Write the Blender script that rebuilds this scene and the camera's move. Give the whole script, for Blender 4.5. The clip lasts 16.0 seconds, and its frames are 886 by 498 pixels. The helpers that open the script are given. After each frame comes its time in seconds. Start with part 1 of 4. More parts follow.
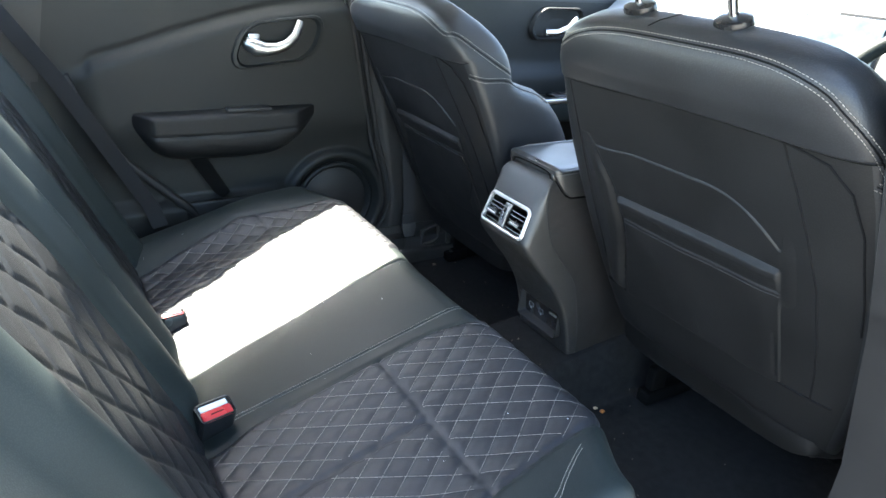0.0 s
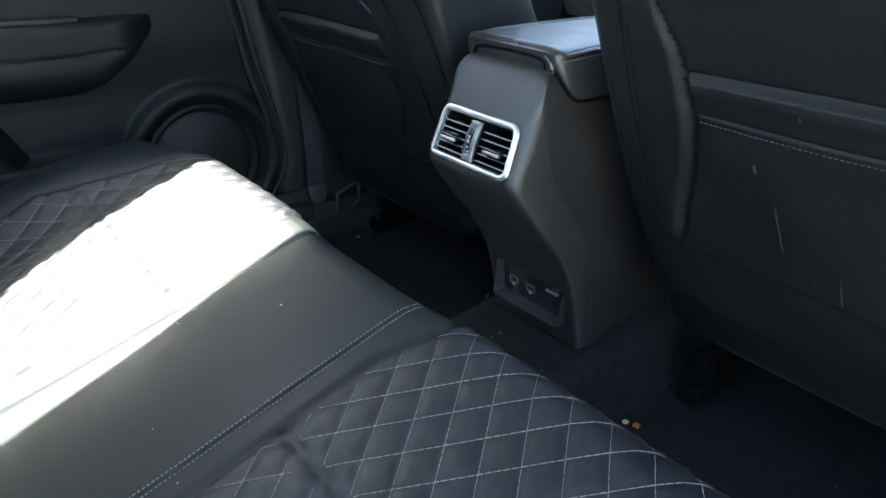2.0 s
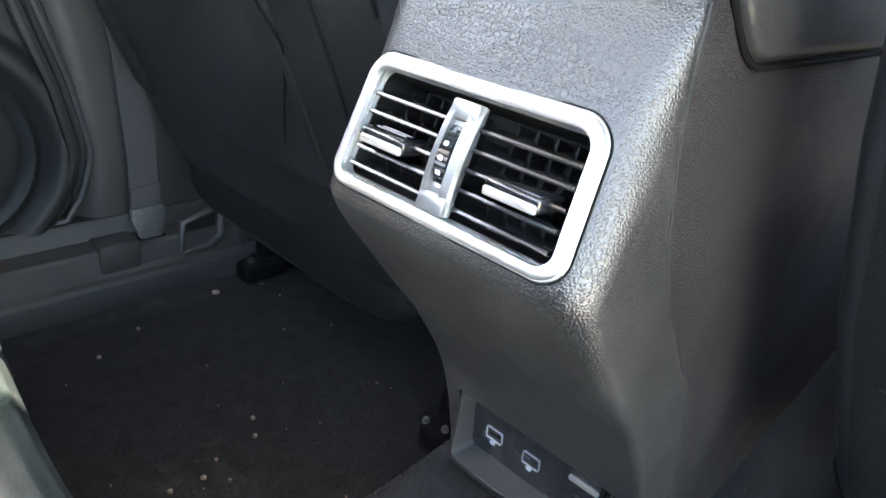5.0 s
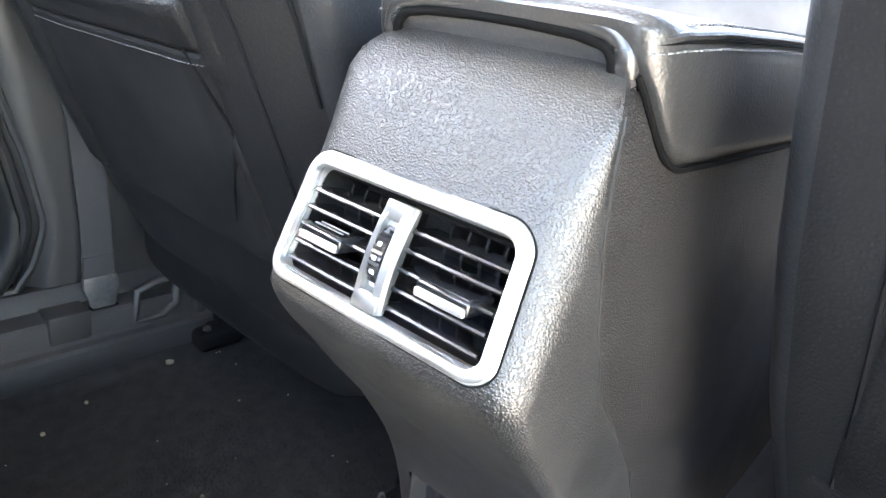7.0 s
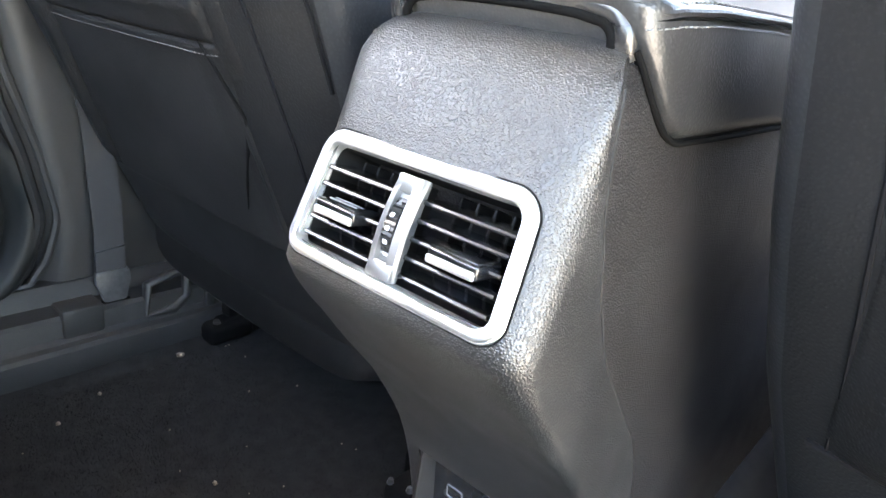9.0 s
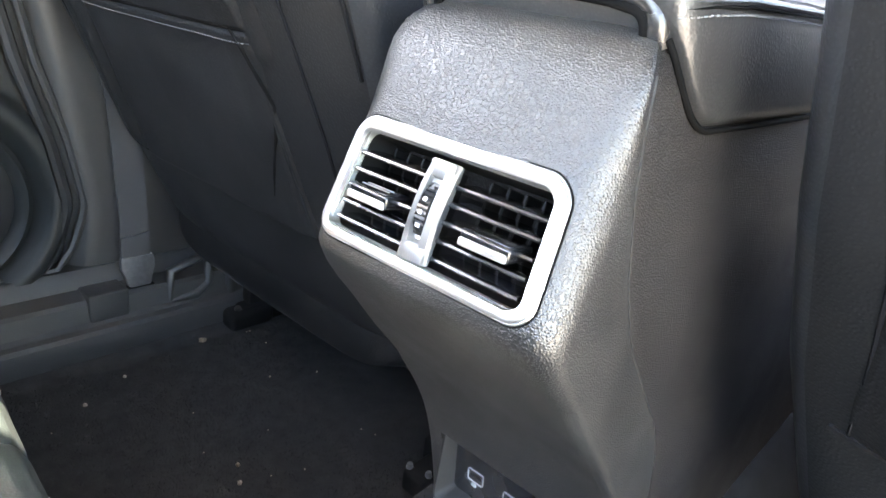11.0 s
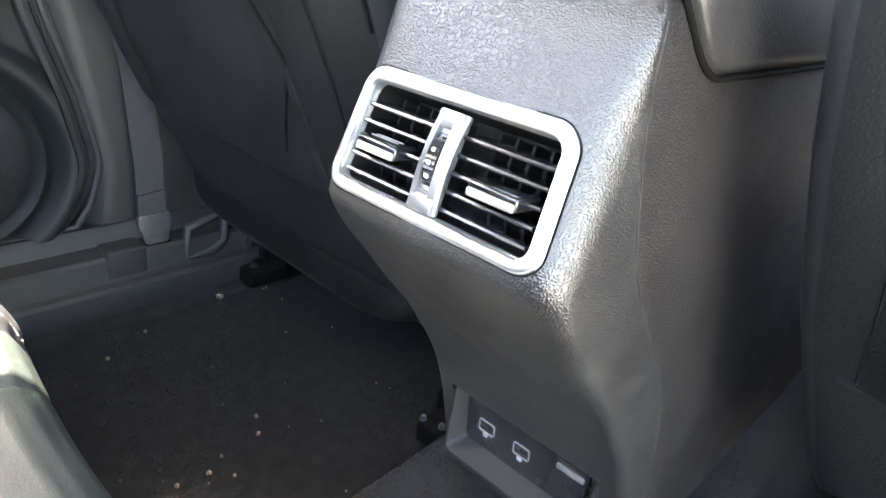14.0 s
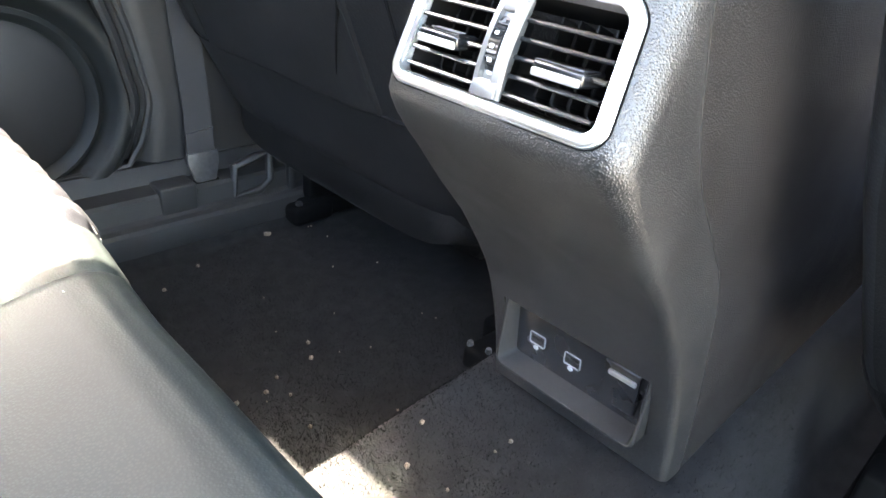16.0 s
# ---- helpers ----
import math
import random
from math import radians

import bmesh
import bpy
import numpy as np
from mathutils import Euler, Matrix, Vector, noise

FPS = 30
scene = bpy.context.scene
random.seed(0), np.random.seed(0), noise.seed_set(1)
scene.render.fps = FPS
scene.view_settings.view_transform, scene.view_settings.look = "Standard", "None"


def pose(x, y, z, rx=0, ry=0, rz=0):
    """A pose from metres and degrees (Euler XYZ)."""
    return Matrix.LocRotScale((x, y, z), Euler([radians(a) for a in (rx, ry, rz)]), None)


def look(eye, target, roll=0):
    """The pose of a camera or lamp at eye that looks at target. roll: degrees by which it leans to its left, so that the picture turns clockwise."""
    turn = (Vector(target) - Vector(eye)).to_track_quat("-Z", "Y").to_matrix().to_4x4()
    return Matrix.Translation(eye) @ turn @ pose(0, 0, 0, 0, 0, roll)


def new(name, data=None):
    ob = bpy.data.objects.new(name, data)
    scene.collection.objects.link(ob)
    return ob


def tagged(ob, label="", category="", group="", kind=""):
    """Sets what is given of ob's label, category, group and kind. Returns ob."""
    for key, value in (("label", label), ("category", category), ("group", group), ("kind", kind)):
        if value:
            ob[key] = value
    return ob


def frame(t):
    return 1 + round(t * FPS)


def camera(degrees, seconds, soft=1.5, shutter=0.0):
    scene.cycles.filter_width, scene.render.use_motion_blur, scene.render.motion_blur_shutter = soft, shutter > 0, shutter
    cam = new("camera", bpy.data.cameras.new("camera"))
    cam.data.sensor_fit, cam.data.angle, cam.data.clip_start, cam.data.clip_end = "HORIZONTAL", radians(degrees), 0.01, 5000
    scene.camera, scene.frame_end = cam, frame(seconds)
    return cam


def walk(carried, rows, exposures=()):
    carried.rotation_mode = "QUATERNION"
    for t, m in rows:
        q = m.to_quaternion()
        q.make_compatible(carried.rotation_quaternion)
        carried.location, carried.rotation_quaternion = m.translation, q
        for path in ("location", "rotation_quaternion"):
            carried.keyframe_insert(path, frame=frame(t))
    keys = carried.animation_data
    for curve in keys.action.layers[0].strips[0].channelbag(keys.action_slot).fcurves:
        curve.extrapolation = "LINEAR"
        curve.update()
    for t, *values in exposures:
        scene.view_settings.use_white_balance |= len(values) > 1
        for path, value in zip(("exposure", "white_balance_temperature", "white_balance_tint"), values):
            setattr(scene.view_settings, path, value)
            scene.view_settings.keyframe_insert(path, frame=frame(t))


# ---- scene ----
from mathutils.bvhtree import BVHTree

cam = camera(66.8, 16.0)
METRES = 1.35
BASE = Matrix(((.858, .488, .157, -.80), (-.51, .77, .39, -1.032), (.07, -.415, .91, .945), (0, 0, 0, 1)))
_q = BASE.to_quaternion()
BASE = Matrix.LocRotScale(BASE.translation, _q, None)
ROWS = [
    (0.0, 0.0, 0.0, 0.0, 0.0, 0.0, 0.0),
    (0.5, -0.0079, 0.0684, 0.0094, -0.99, -0.05, -0.42),
    (1.0, -0.025, 0.1803, 0.0296, -3.3, 0.16, 1.45),
    (1.5, -0.0262, 0.2799, 0.0009, -6.98, -1.68, 5.02),
    (2.0, -0.0174, 0.4124, -0.0113, -7.2, -3.03, 6.04),
    (2.5, 0.0239, 0.5845, -0.0011, -8.34, -5.61, 3.68),
    (3.0, 0.0343, 0.7127, 0.0145, -10.83, -6.86, 5.09),
    (3.5, 0.0339, 0.7988, 0.0293, -12.6, -4.24, 4.73),
    (6.0, 0.0389, 0.8225, 0.035, -16.03, -2.03, 3.28),
    (6.5, 0.0477, 0.8179, 0.0467, -17.07, 0.04, 3.8),
    (7.0, 0.0447, 0.8115, 0.0482, -17.7, 1.45, 3.74),
    (7.5, 0.0456, 0.8115, 0.0473, -18.01, 2.19, 4.0),
    (8.0, 0.045, 0.8037, 0.0482, -18.22, 2.45, 4.69),
    (8.5, 0.042, 0.8012, 0.0447, -17.8, 2.04, 4.67),
    (9.0, 0.0384, 0.8018, 0.0367, -17.41, 1.73, 4.15),
    (11.5, 0.0286, 0.7981, 0.0328, -15.65, 0.42, 3.66),
    (12.0, 0.027, 0.7992, 0.0291, -15.05, -1.49, 3.42),
    (12.5, 0.0293, 0.7983, 0.0314, -14.78, -2.1, 2.89),
    (13.0, 0.0324, 0.7971, 0.0354, -14.85, -2.2, 3.19),
    (13.5, 0.034, 0.7972, 0.0318, -14.99, -2.23, 3.64),
    (14.0, 0.0322, 0.7964, 0.0304, -14.97, -2.2, 3.69),
    (14.5, 0.0294, 0.7948, 0.0249, -14.66, -2.49, 3.86),
    (15.0, 0.0295, 0.7944, 0.0269, -14.36, -2.51, 4.29),
    (15.5, 0.0125, 0.7923, 0.0035, -13.14, -3.87, 4.34),
    (16.0, 0.0173, 0.7921, 0.0036, -12.22, -5.37, 4.37),
]
EXPOSURES = [(0.0, 3.95, 6800, 4), (0.7, 3.82, 6800, 4), (1.5, 3.42, 6600, 2), (3.0, 3.25, 6600, 1), (3.7, 3.55, 6700, 2), (5.8, 5.70, 8000, 11), (9.0, 5.52, 8000, 11), (12.0, 5.56, 8000, 11), (14.5, 5.58, 8000, 11), (16.0, 5.60, 7900, 11)]
walk(cam, [(t, BASE @ pose(METRES * x, METRES * y, METRES * z, 90 + pitch, roll, yaw)) for t, x, y, z, yaw, pitch, roll in ROWS], EXPOSURES)

# ---- daylight ----
SUN = Vector((.11, -.6, -1)).normalized()
world = bpy.data.worlds.new("sky")
scene.world = world
world.use_nodes = True
wn = world.node_tree.nodes
sky = wn.new("ShaderNodeTexSky")
sky.sky_type, sky.sun_disc = "NISHITA", False
sky.dust_density = 1.4
sky.sun_elevation, sky.sun_rotation = math.asin(-SUN.z), math.atan2(-SUN.x, -SUN.y)
wn["Background"].inputs["Strength"].default_value = 0.12
world.node_tree.links.new(sky.outputs[0], wn["Background"].inputs["Color"])
sun_data = bpy.data.lights.new("sun", "SUN")
sun_data.energy, sun_data.angle, sun_data.color = 5.0, radians(0.5), (1.0, 0.96, 0.9)
sun = new("sun", sun_data)
sun.matrix_world = look((0, 4, 8), Vector((0, 4, 8)) + SUN)


# ---- materials ----
def material(name, color, rough=0.5, metal=0.0, grain=0.0, size=0.002, mottle=0.15, blotch=0.05, cells=False, spec=0.5, fibre=False, valley=0.3, relief=0.16):
    """A surface with grain relief of the given size in metres, and mottling at two scales."""
    m = bpy.data.materials.new(name)
    m.use_nodes = True
    n, l = m.node_tree.nodes, m.node_tree.links
    b = n["Principled BSDF"]
    b.inputs["Roughness"].default_value, b.inputs["Metallic"].default_value = rough, metal
    b.inputs["Specular IOR Level"].default_value = spec
    co = n.new("ShaderNodeTexCoord")
    big = n.new("ShaderNodeTexNoise")
    big.inputs["Scale"].default_value, big.inputs["Detail"].default_value = 1 / blotch, 5
    l.new(co.outputs["Object"], big.inputs["Vector"])
    fine = n.new("ShaderNodeTexVoronoi" if cells else "ShaderNodeTexNoise")
    fine.inputs["Scale"].default_value = 1 / size
    l.new(co.outputs["Object"], fine.inputs["Vector"])
    if cells:
        fine.feature = "F1"
        fine.inputs["Randomness"].default_value = 0.85
        warp = n.new("ShaderNodeTexNoise")
        warp.inputs["Scale"].default_value, warp.inputs["Detail"].default_value = 0.7 / size, 2
        l.new(co.outputs["Object"], warp.inputs["Vector"])
        shift = n.new("ShaderNodeVectorMath")
        shift.operation, shift.inputs["Scale"].default_value = "SCALE", size * 0.30
        l.new(warp.outputs["Color"], shift.inputs[0])
        bent = n.new("ShaderNodeVectorMath")
        l.new(co.outputs["Object"], bent.inputs[0])
        l.new(shift.outputs[0], bent.inputs[1])
        l.new(bent.outputs[0], fine.inputs["Vector"])
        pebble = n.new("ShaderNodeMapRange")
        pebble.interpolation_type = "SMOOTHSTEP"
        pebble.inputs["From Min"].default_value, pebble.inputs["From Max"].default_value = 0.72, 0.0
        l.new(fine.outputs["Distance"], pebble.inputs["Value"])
    else:
        fine.inputs["Detail"].default_value = 4
    mix = n.new("ShaderNodeMix")
    mix.data_type = "RGBA"
    ramp = n.new("ShaderNodeMapRange")
    ramp.inputs["From Min"].default_value, ramp.inputs["From Max"].default_value = 0.3, 0.7
    l.new(big.outputs["Fac"], ramp.inputs["Value"])
    l.new(ramp.outputs["Result"], mix.inputs["Factor"])
    mix.inputs["A"].default_value = (*[c * (1 - mottle) for c in color], 1)
    mix.inputs["B"].default_value = (*[min(1, c * (1 + mottle)) for c in color], 1)
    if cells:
        # base colour darkened between the pebbles, as painted shade in the grain
        valley_shade = n.new("ShaderNodeMix")
        valley_shade.data_type, valley_shade.blend_type = "RGBA", "MULTIPLY"
        valley_shade.inputs["Factor"].default_value = valley
        l.new(mix.outputs["Result"], valley_shade.inputs["A"])
        l.new(pebble.outputs["Result"], valley_shade.inputs["B"])
        l.new(valley_shade.outputs["Result"], b.inputs["Base Color"])
    else:
        l.new(mix.outputs["Result"], b.inputs["Base Color"])
    wear = n.new("ShaderNodeMapRange")
    wear.inputs["From Min"].default_value, wear.inputs["From Max"].default_value = 0.3, 0.7
    wear.inputs["To Min"].default_value, wear.inputs["To Max"].default_value = max(0.02, rough - 0.06), min(1, rough + 0.06)
    l.new(big.outputs["Fac"], wear.inputs["Value"])
    l.new(wear.outputs["Result"], b.inputs["Roughness"])
    if grain:
        bump = n.new("ShaderNodeBump")
        bump.inputs["Strength"].default_value, bump.inputs["Distance"].default_value = grain, size * (relief if cells else 0.35)
        l.new(pebble.outputs["Result"] if cells else fine.outputs["Fac"], bump.inputs["Height"])
        l.new(bump.outputs["Normal"], b.inputs["Normal"])
    if fibre:
        b.inputs["Sheen Weight"].default_value, b.inputs["Sheen Roughness"].default_value = 0.02, 0.6
    return m


LIDLEATHER = material("smooth_lid_leather", (.034, .034, .034), .40, grain=.35, size=.0020, cells=True, blotch=.06, spec=.9)
RIM = material("satin_rim_plastic", (.030, .030, .030), .30, grain=.1, size=.0012, cells=True, blotch=.05, spec=.9)
LEATHER = material("black_leather", (.0185, .0245, .0242), .50, grain=.22, size=.0014, cells=True, blotch=.12, spec=.26)
QUILT = material("black_quilted_leather", (.0180, .0192, .0240), .50, grain=.35, size=.0016, cells=True, blotch=.06)
SEATBACK = material("black_leatherette", (.011, .0115, .0125), .52, grain=.5, size=.0022, cells=True, blotch=.10, spec=.35)
SEATSIDE = material("grey_black_leather", (.021, .0225, .0255), .44, grain=.45, size=.0024, cells=True, blotch=.10, relief=.12, valley=.3)
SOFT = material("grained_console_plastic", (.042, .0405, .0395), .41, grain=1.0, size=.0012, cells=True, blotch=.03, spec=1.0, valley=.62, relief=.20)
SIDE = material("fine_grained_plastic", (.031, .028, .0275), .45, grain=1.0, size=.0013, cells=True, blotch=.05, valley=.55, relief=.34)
DOOR = material("door_plastic", (.012, .0138, .0142), .55, grain=.4, size=.0012, cells=True, blotch=.10, spec=.35)
TRIM = material("grey_trim_plastic", (.025, .0245, .0245), .55, grain=.4, size=.0012, cells=True, blotch=.06)
GLOSS = material("smooth_black_plastic", (.018, .018, .019), .25, mottle=.1)
DARK = material("matt_black_plastic", (.012, .012, .013), .6, grain=.3, size=.001)
SATIN = material("satin_silver", (.56, .56, .55), .33, 1.0, mottle=.04)
CHROME = material("polished_chrome", (.82, .81, .79), .10, 1.0, mottle=.04)
CARPET = material("black_carpet", (.015, .015, .0154), .95, grain=1.0, size=.0016, mottle=.3, blotch=.02, spec=.1, fibre=True)
BEZEL = material("satin_vent_silver", (.86, .86, .86), .46, 1.0, grain=.05, size=.0006, mottle=.03)
BLADE = material("glossy_vent_blade", (.014, .014, .015), .20, spec=.8, mottle=.1)
DIVIDER = material("grey_satin_plastic", (.10, .10, .10), .34, grain=.15, size=.0008, mottle=.15, blotch=.004)
# vent interior: the shade of its depth is put into this near-black
VOID = material("vent_shade_black", (.006, .006, .006), .5, spec=.3, mottle=.1)
VENTGREY = material("satin_grey_paint", (.27, .27, .27), .38, .75, mottle=.08, blotch=.01)
ANCHOR = material("worn_grey_plastic", (.050, .050, .052), .42, grain=.3, size=.001, mottle=.3, blotch=.006)
DULL = material("dark_thread", (.055, .056, .06), .7, mottle=.25, blotch=.004)
SCUFF = material("grey_scuff", (.042, .042, .043), .8, mottle=.4, blotch=.004)
# dark parts, plus the shade of gaps and under the seats, in one near-black
BLACK = material("black_parts_and_shade", (.004, .004, .004), .9, spec=.1)
LIDTHREAD = material("dark_grey_thread", (.20, .20, .20), .6, mottle=.25, blotch=.004)
SEAMTHREAD = material("pale_seam_thread", (.30, .275, .24), .7, mottle=.25, blotch=.004)
THREAD = material("grey_thread", (.27, .25, .225), .7, mottle=.25, blotch=.004)
SEAM = material("dark_seam", (.006, .006, .007), .9, spec=.15)
RED = material("red_button", (.48, .022, .032), .28)
PRINT = material("grey_print", (.20, .205, .215), .6)
LABEL = material("pale_grey_print", (.40, .42, .45), .6)
WHITE = material("white_print", (.75, .77, .8), .6)
WEB = material("woven_belt", (.028, .028, .030), .7, grain=.8, size=.0015)
HEADLINER = material("pale_headliner", (.76, .76, .74), .95, grain=.4, size=.002)
PALE = material("pale_pillar_plastic", (.60, .60, .58), .6, grain=.3, size=.0012)
SILVER_DASH = material("light_dash_plastic", (.22, .22, .225), .5, grain=.3, size=.0015)
CRUMB = material("pale_crumb", (.22, .18, .13), .9, grain=.6, size=.0015, mottle=.3, blotch=.004)
PALELEAF = material("cream_leaf", (.62, .48, .30), .7, grain=.4, size=.001, mottle=.3, blotch=.005)
LEAF = material("orange_leaf", (.55, .20, .05), .7, grain=.4, size=.001, mottle=.4, blotch=.005)
PAINT = material("pale_car_paint", (.55, .56, .58), .25, mottle=.03)
ASPHALT = material("pale_concrete", (.26, .245, .225), .9, grain=.8, size=.02, mottle=.25, blotch=.8)
GLASS = bpy.data.materials.new("window_glass")
GLASS.use_nodes = True
_g = GLASS.node_tree.nodes["Principled BSDF"]
_g.inputs["Base Color"].default_value, _g.inputs["Roughness"].default_value = (.93, .96, .95, 1), 0.0
_g.inputs["Transmission Weight"].default_value, _g.inputs["IOR"].default_value = 1.0, 1.05
SCREEN = material("screen_glass", (.12, .16, .18), .08, mottle=.3, blotch=.03)


# ---- mesh helpers ----
def part(name, bm, mat, parent=None, label="", sharp=40):
    """Links a bmesh as one mesh object, in world coordinates, under a thing or a part."""
    me = bpy.data.meshes.new(name)
    bmesh.ops.recalc_face_normals(bm, faces=bm.faces)
    bm.to_mesh(me)
    bm.free()
    for p in me.polygons:
        p.use_smooth = True
    me.set_sharp_from_angle(angle=radians(sharp))
    me.materials.append(mat)
    ob = new(name, me)
    if parent:
        ob.parent = parent
        if parent.data is None:
            ob.matrix_parent_inverse = Matrix.Translation(-parent.location)
    if label:
        ob["label"] = label
    return ob


def thing(name, at, label, category, group="", kind=""):
    ob = new(name)
    ob.location = at
    ob.empty_display_size = 0.05
    return tagged(ob, label, category, group, kind)


def solid(name, bm, mat, label, category, group="", kind="", sharp=40):
    return tagged(part(name, bm, mat, None, "", sharp), label, category, group, kind)


def rbox(x0, x1, y0, y1, z0, z1, r=0.004, seg=3, bm=None, m=None):
    """A box with rounded edges."""
    bm = bm or bmesh.new()
    made = bmesh.ops.create_cube(bm, size=1)["verts"]
    mat = Matrix.Translation(((x0 + x1) / 2, (y0 + y1) / 2, (z0 + z1) / 2)) @ Matrix.Diagonal((x1 - x0, y1 - y0, z1 - z0, 1))
    bmesh.ops.transform(bm, matrix=mat, verts=made)
    if r:
        edges = list({e for v in made for e in v.link_edges})
        made = bmesh.ops.bevel(bm, geom=edges, offset=r, segments=seg, profile=0.5, affect="EDGES", clamp_overlap=True)["verts"]
    if m is not None:
        bmesh.ops.transform(bm, matrix=m, verts=made)
    return bm


def loft(rings, caps=True, skip=None, bm=None):
    """A skin over rings of equal point counts. skip(i, j): leaves out a quad."""
    bm = bm or bmesh.new()
    rows = [[bm.verts.new(p) for p in ring] for ring in rings]
    n = len(rows[0])
    for i in range(len(rows) - 1):
        for j in range(n):
            if skip and skip(i, j):
                continue
            bm.faces.new((rows[i][j], rows[i][(j + 1) % n], rows[i + 1][(j + 1) % n], rows[i + 1][j]))
    if caps:
        bm.faces.new(rows[0])
        bm.faces.new(rows[-1])
    return bm


def grid(us, vs, f, keep=None):
    """A sheet over us x vs by the function f; keep(u, v) tells which cells are made."""
    bm = bmesh.new()
    cell = {}

    def vert(i, j):
        if (i, j) not in cell:
            cell[i, j] = bm.verts.new(f(us[i], vs[j]))
        return cell[i, j]

    for i in range(len(us) - 1):
        for j in range(len(vs) - 1):
            if keep is None or keep((us[i] + us[i + 1]) / 2, (vs[j] + vs[j + 1]) / 2):
                bm.faces.new((vert(i, j), vert(i + 1, j), vert(i + 1, j + 1), vert(i, j + 1)))
    return bm


def tube(points, radius, sides=8, bm=None, closed=False):
    """A round bar along points; radius may be one number or one a point."""
    bm = bm or bmesh.new()
    pts = [Vector(p) for p in points]
    rings, up = [], None
    for k, p in enumerate(pts):
        a = pts[(k - 1) % len(pts)] if closed or k else p
        b = pts[(k + 1) % len(pts)] if closed or k < len(pts) - 1 else p
        d = (b - a).normalized()
        if up is None:
            up = d.orthogonal().normalized()
        up = (up - up.dot(d) * d).normalized()
        side = d.cross(up)
        r = radius[k] if isinstance(radius, (list, tuple)) else radius
        rings.append([p + r * (math.cos(6.2832 * i / sides) * up + math.sin(6.2832 * i / sides) * side) for i in range(sides)])
    if closed:
        rings.append(rings[0])
    return loft(rings, not closed, None, bm)


def stitches(path, bm, dash=0.0045, gap=0.002, width=0.0011, lift=0.0004):
    """Short raised stitches along a path of (point, normal)."""
    pts = np.array([tuple(p) for p, n in path])
    nor = np.array([tuple(n) for p, n in path])
    run = np.concatenate(([0], np.cumsum(np.linalg.norm(np.diff(pts, axis=0), axis=1))))

    def at(s):
        return Vector([float(np.interp(s, run, pts[:, k])) for k in range(3)])

    s = 0.0
    while s + dash <= run[-1]:
        p, q = at(s), at(s + dash)
        n = Vector([float(np.interp(s + dash / 2, run, nor[:, k])) for k in range(3)]).normalized()
        d = (q - p).normalized()
        side = d.cross(n).normalized() * width / 2
        top, low, e = n * (lift + width * 0.55), n * -0.0006, d * width * .4
        v = [bm.verts.new(c) for c in (p - side + low, p + side + low, q + side + low, q - side + low,
                                       p - side * .6 + e + top, p + side * .6 + e + top, q + side * .6 - e + top, q - side * .6 - e + top)]
        for f in ((0, 1, 5, 4), (1, 2, 6, 5), (2, 3, 7, 6), (3, 0, 4, 7), (4, 5, 6, 7)):
            bm.faces.new([v[k] for k in f])
        s += dash + gap
    return bm


def smooth(a, b, x):
    t = min(1.0, max(0.0, (x - a) / (b - a)))
    return t * t * (3 - 2 * t)


def groove(d, w):
    return math.exp(-(d / w) ** 2)


def table(pairs, x):
    """Linear between pairs."""
    return float(np.interp(x, [p[0] for p in pairs], [p[1] for p in pairs]))


def rounded(w, h, r, n=5):
    """A rounded rectangle's outline, centred, as (a, b) pairs, counterclockwise."""
    out = []
    for cx, cy, a0 in ((w - r, h - r, 0), (-w + r, h - r, 90), (-w + r, -h + r, 180), (w - r, -h + r, 270)):
        for k in range(n + 1):
            a = radians(a0 + 90 * k / n)
            out.append((cx + r * math.cos(a), cy + r * math.sin(a)))
    return out


# ---- ground and car shell ----
bm = bmesh.new()
bmesh.ops.create_grid(bm, x_segments=2, y_segments=2, size=300)
bmesh.ops.translate(bm, verts=bm.verts, vec=(0, 0, -.42))
solid("ground", bm, ASPHALT, "pale dry concrete ground outside the car", "ground", kind="structure")


# floor: footwells with a raised tunnel between them
def floor_z(x, y):
    hump = table([(-.9, .05), (-.2, .075), (.0, .09), (.14, .105), (.4, .13), (1.2, .2)], x)
    side = smooth(.165, .105, abs(y))
    z = hump * side
    z += .05 * smooth(.62, .68, abs(y))
    z += .12 * smooth(-.10, -.22, x) * (1 - side)
    return z + .003 * noise.noise((x * 9, y * 9, 0)) + .0012 * noise.noise((x * 60, y * 60, 3))


us = list(np.linspace(-.95, 1.3, 160))
vs = list(np.linspace(-.70, .70, 150))
carpet = solid("floor", grid(us, vs, lambda x, y: (x, y, floor_z(x, y))), CARPET, "black carpet over footwells and tunnel", "floor", kind="structure", sharp=80)
random.seed(3)
verts, faces = [], []
for k in range(90000):
    x, y = random.uniform(-.14, .36), random.uniform(-.22, .64)
    z, q, h = floor_z(x, y), random.uniform(0, 6.28), random.uniform(.0012, .0032)
    w, lean = .00042, random.uniform(.2, 1.1) * h
    n = len(verts)
    verts += [(x + w * math.cos(q), y + w * math.sin(q), z - .0006), (x - w * math.cos(q), y - w * math.sin(q), z - .0006), (x + lean * math.sin(q * 3), y + lean * math.cos(q * 3), z + h)]
    faces.append((n, n + 1, n + 2))
me = bpy.data.meshes.new("carpet_pile")
me.from_pydata(verts, [], faces)
me.materials.append(CARPET)
pile = new("carpet_pile", me)
pile.parent = carpet
pile["label"] = "short looped black carpet pile"
tagged(pile, kind="stuff")
solid("floor_pan", rbox(-1.5, 1.5, -.74, .74, -.2, -.02, .02), DARK, "black steel floor pan under the carpet", "floor", kind="structure")

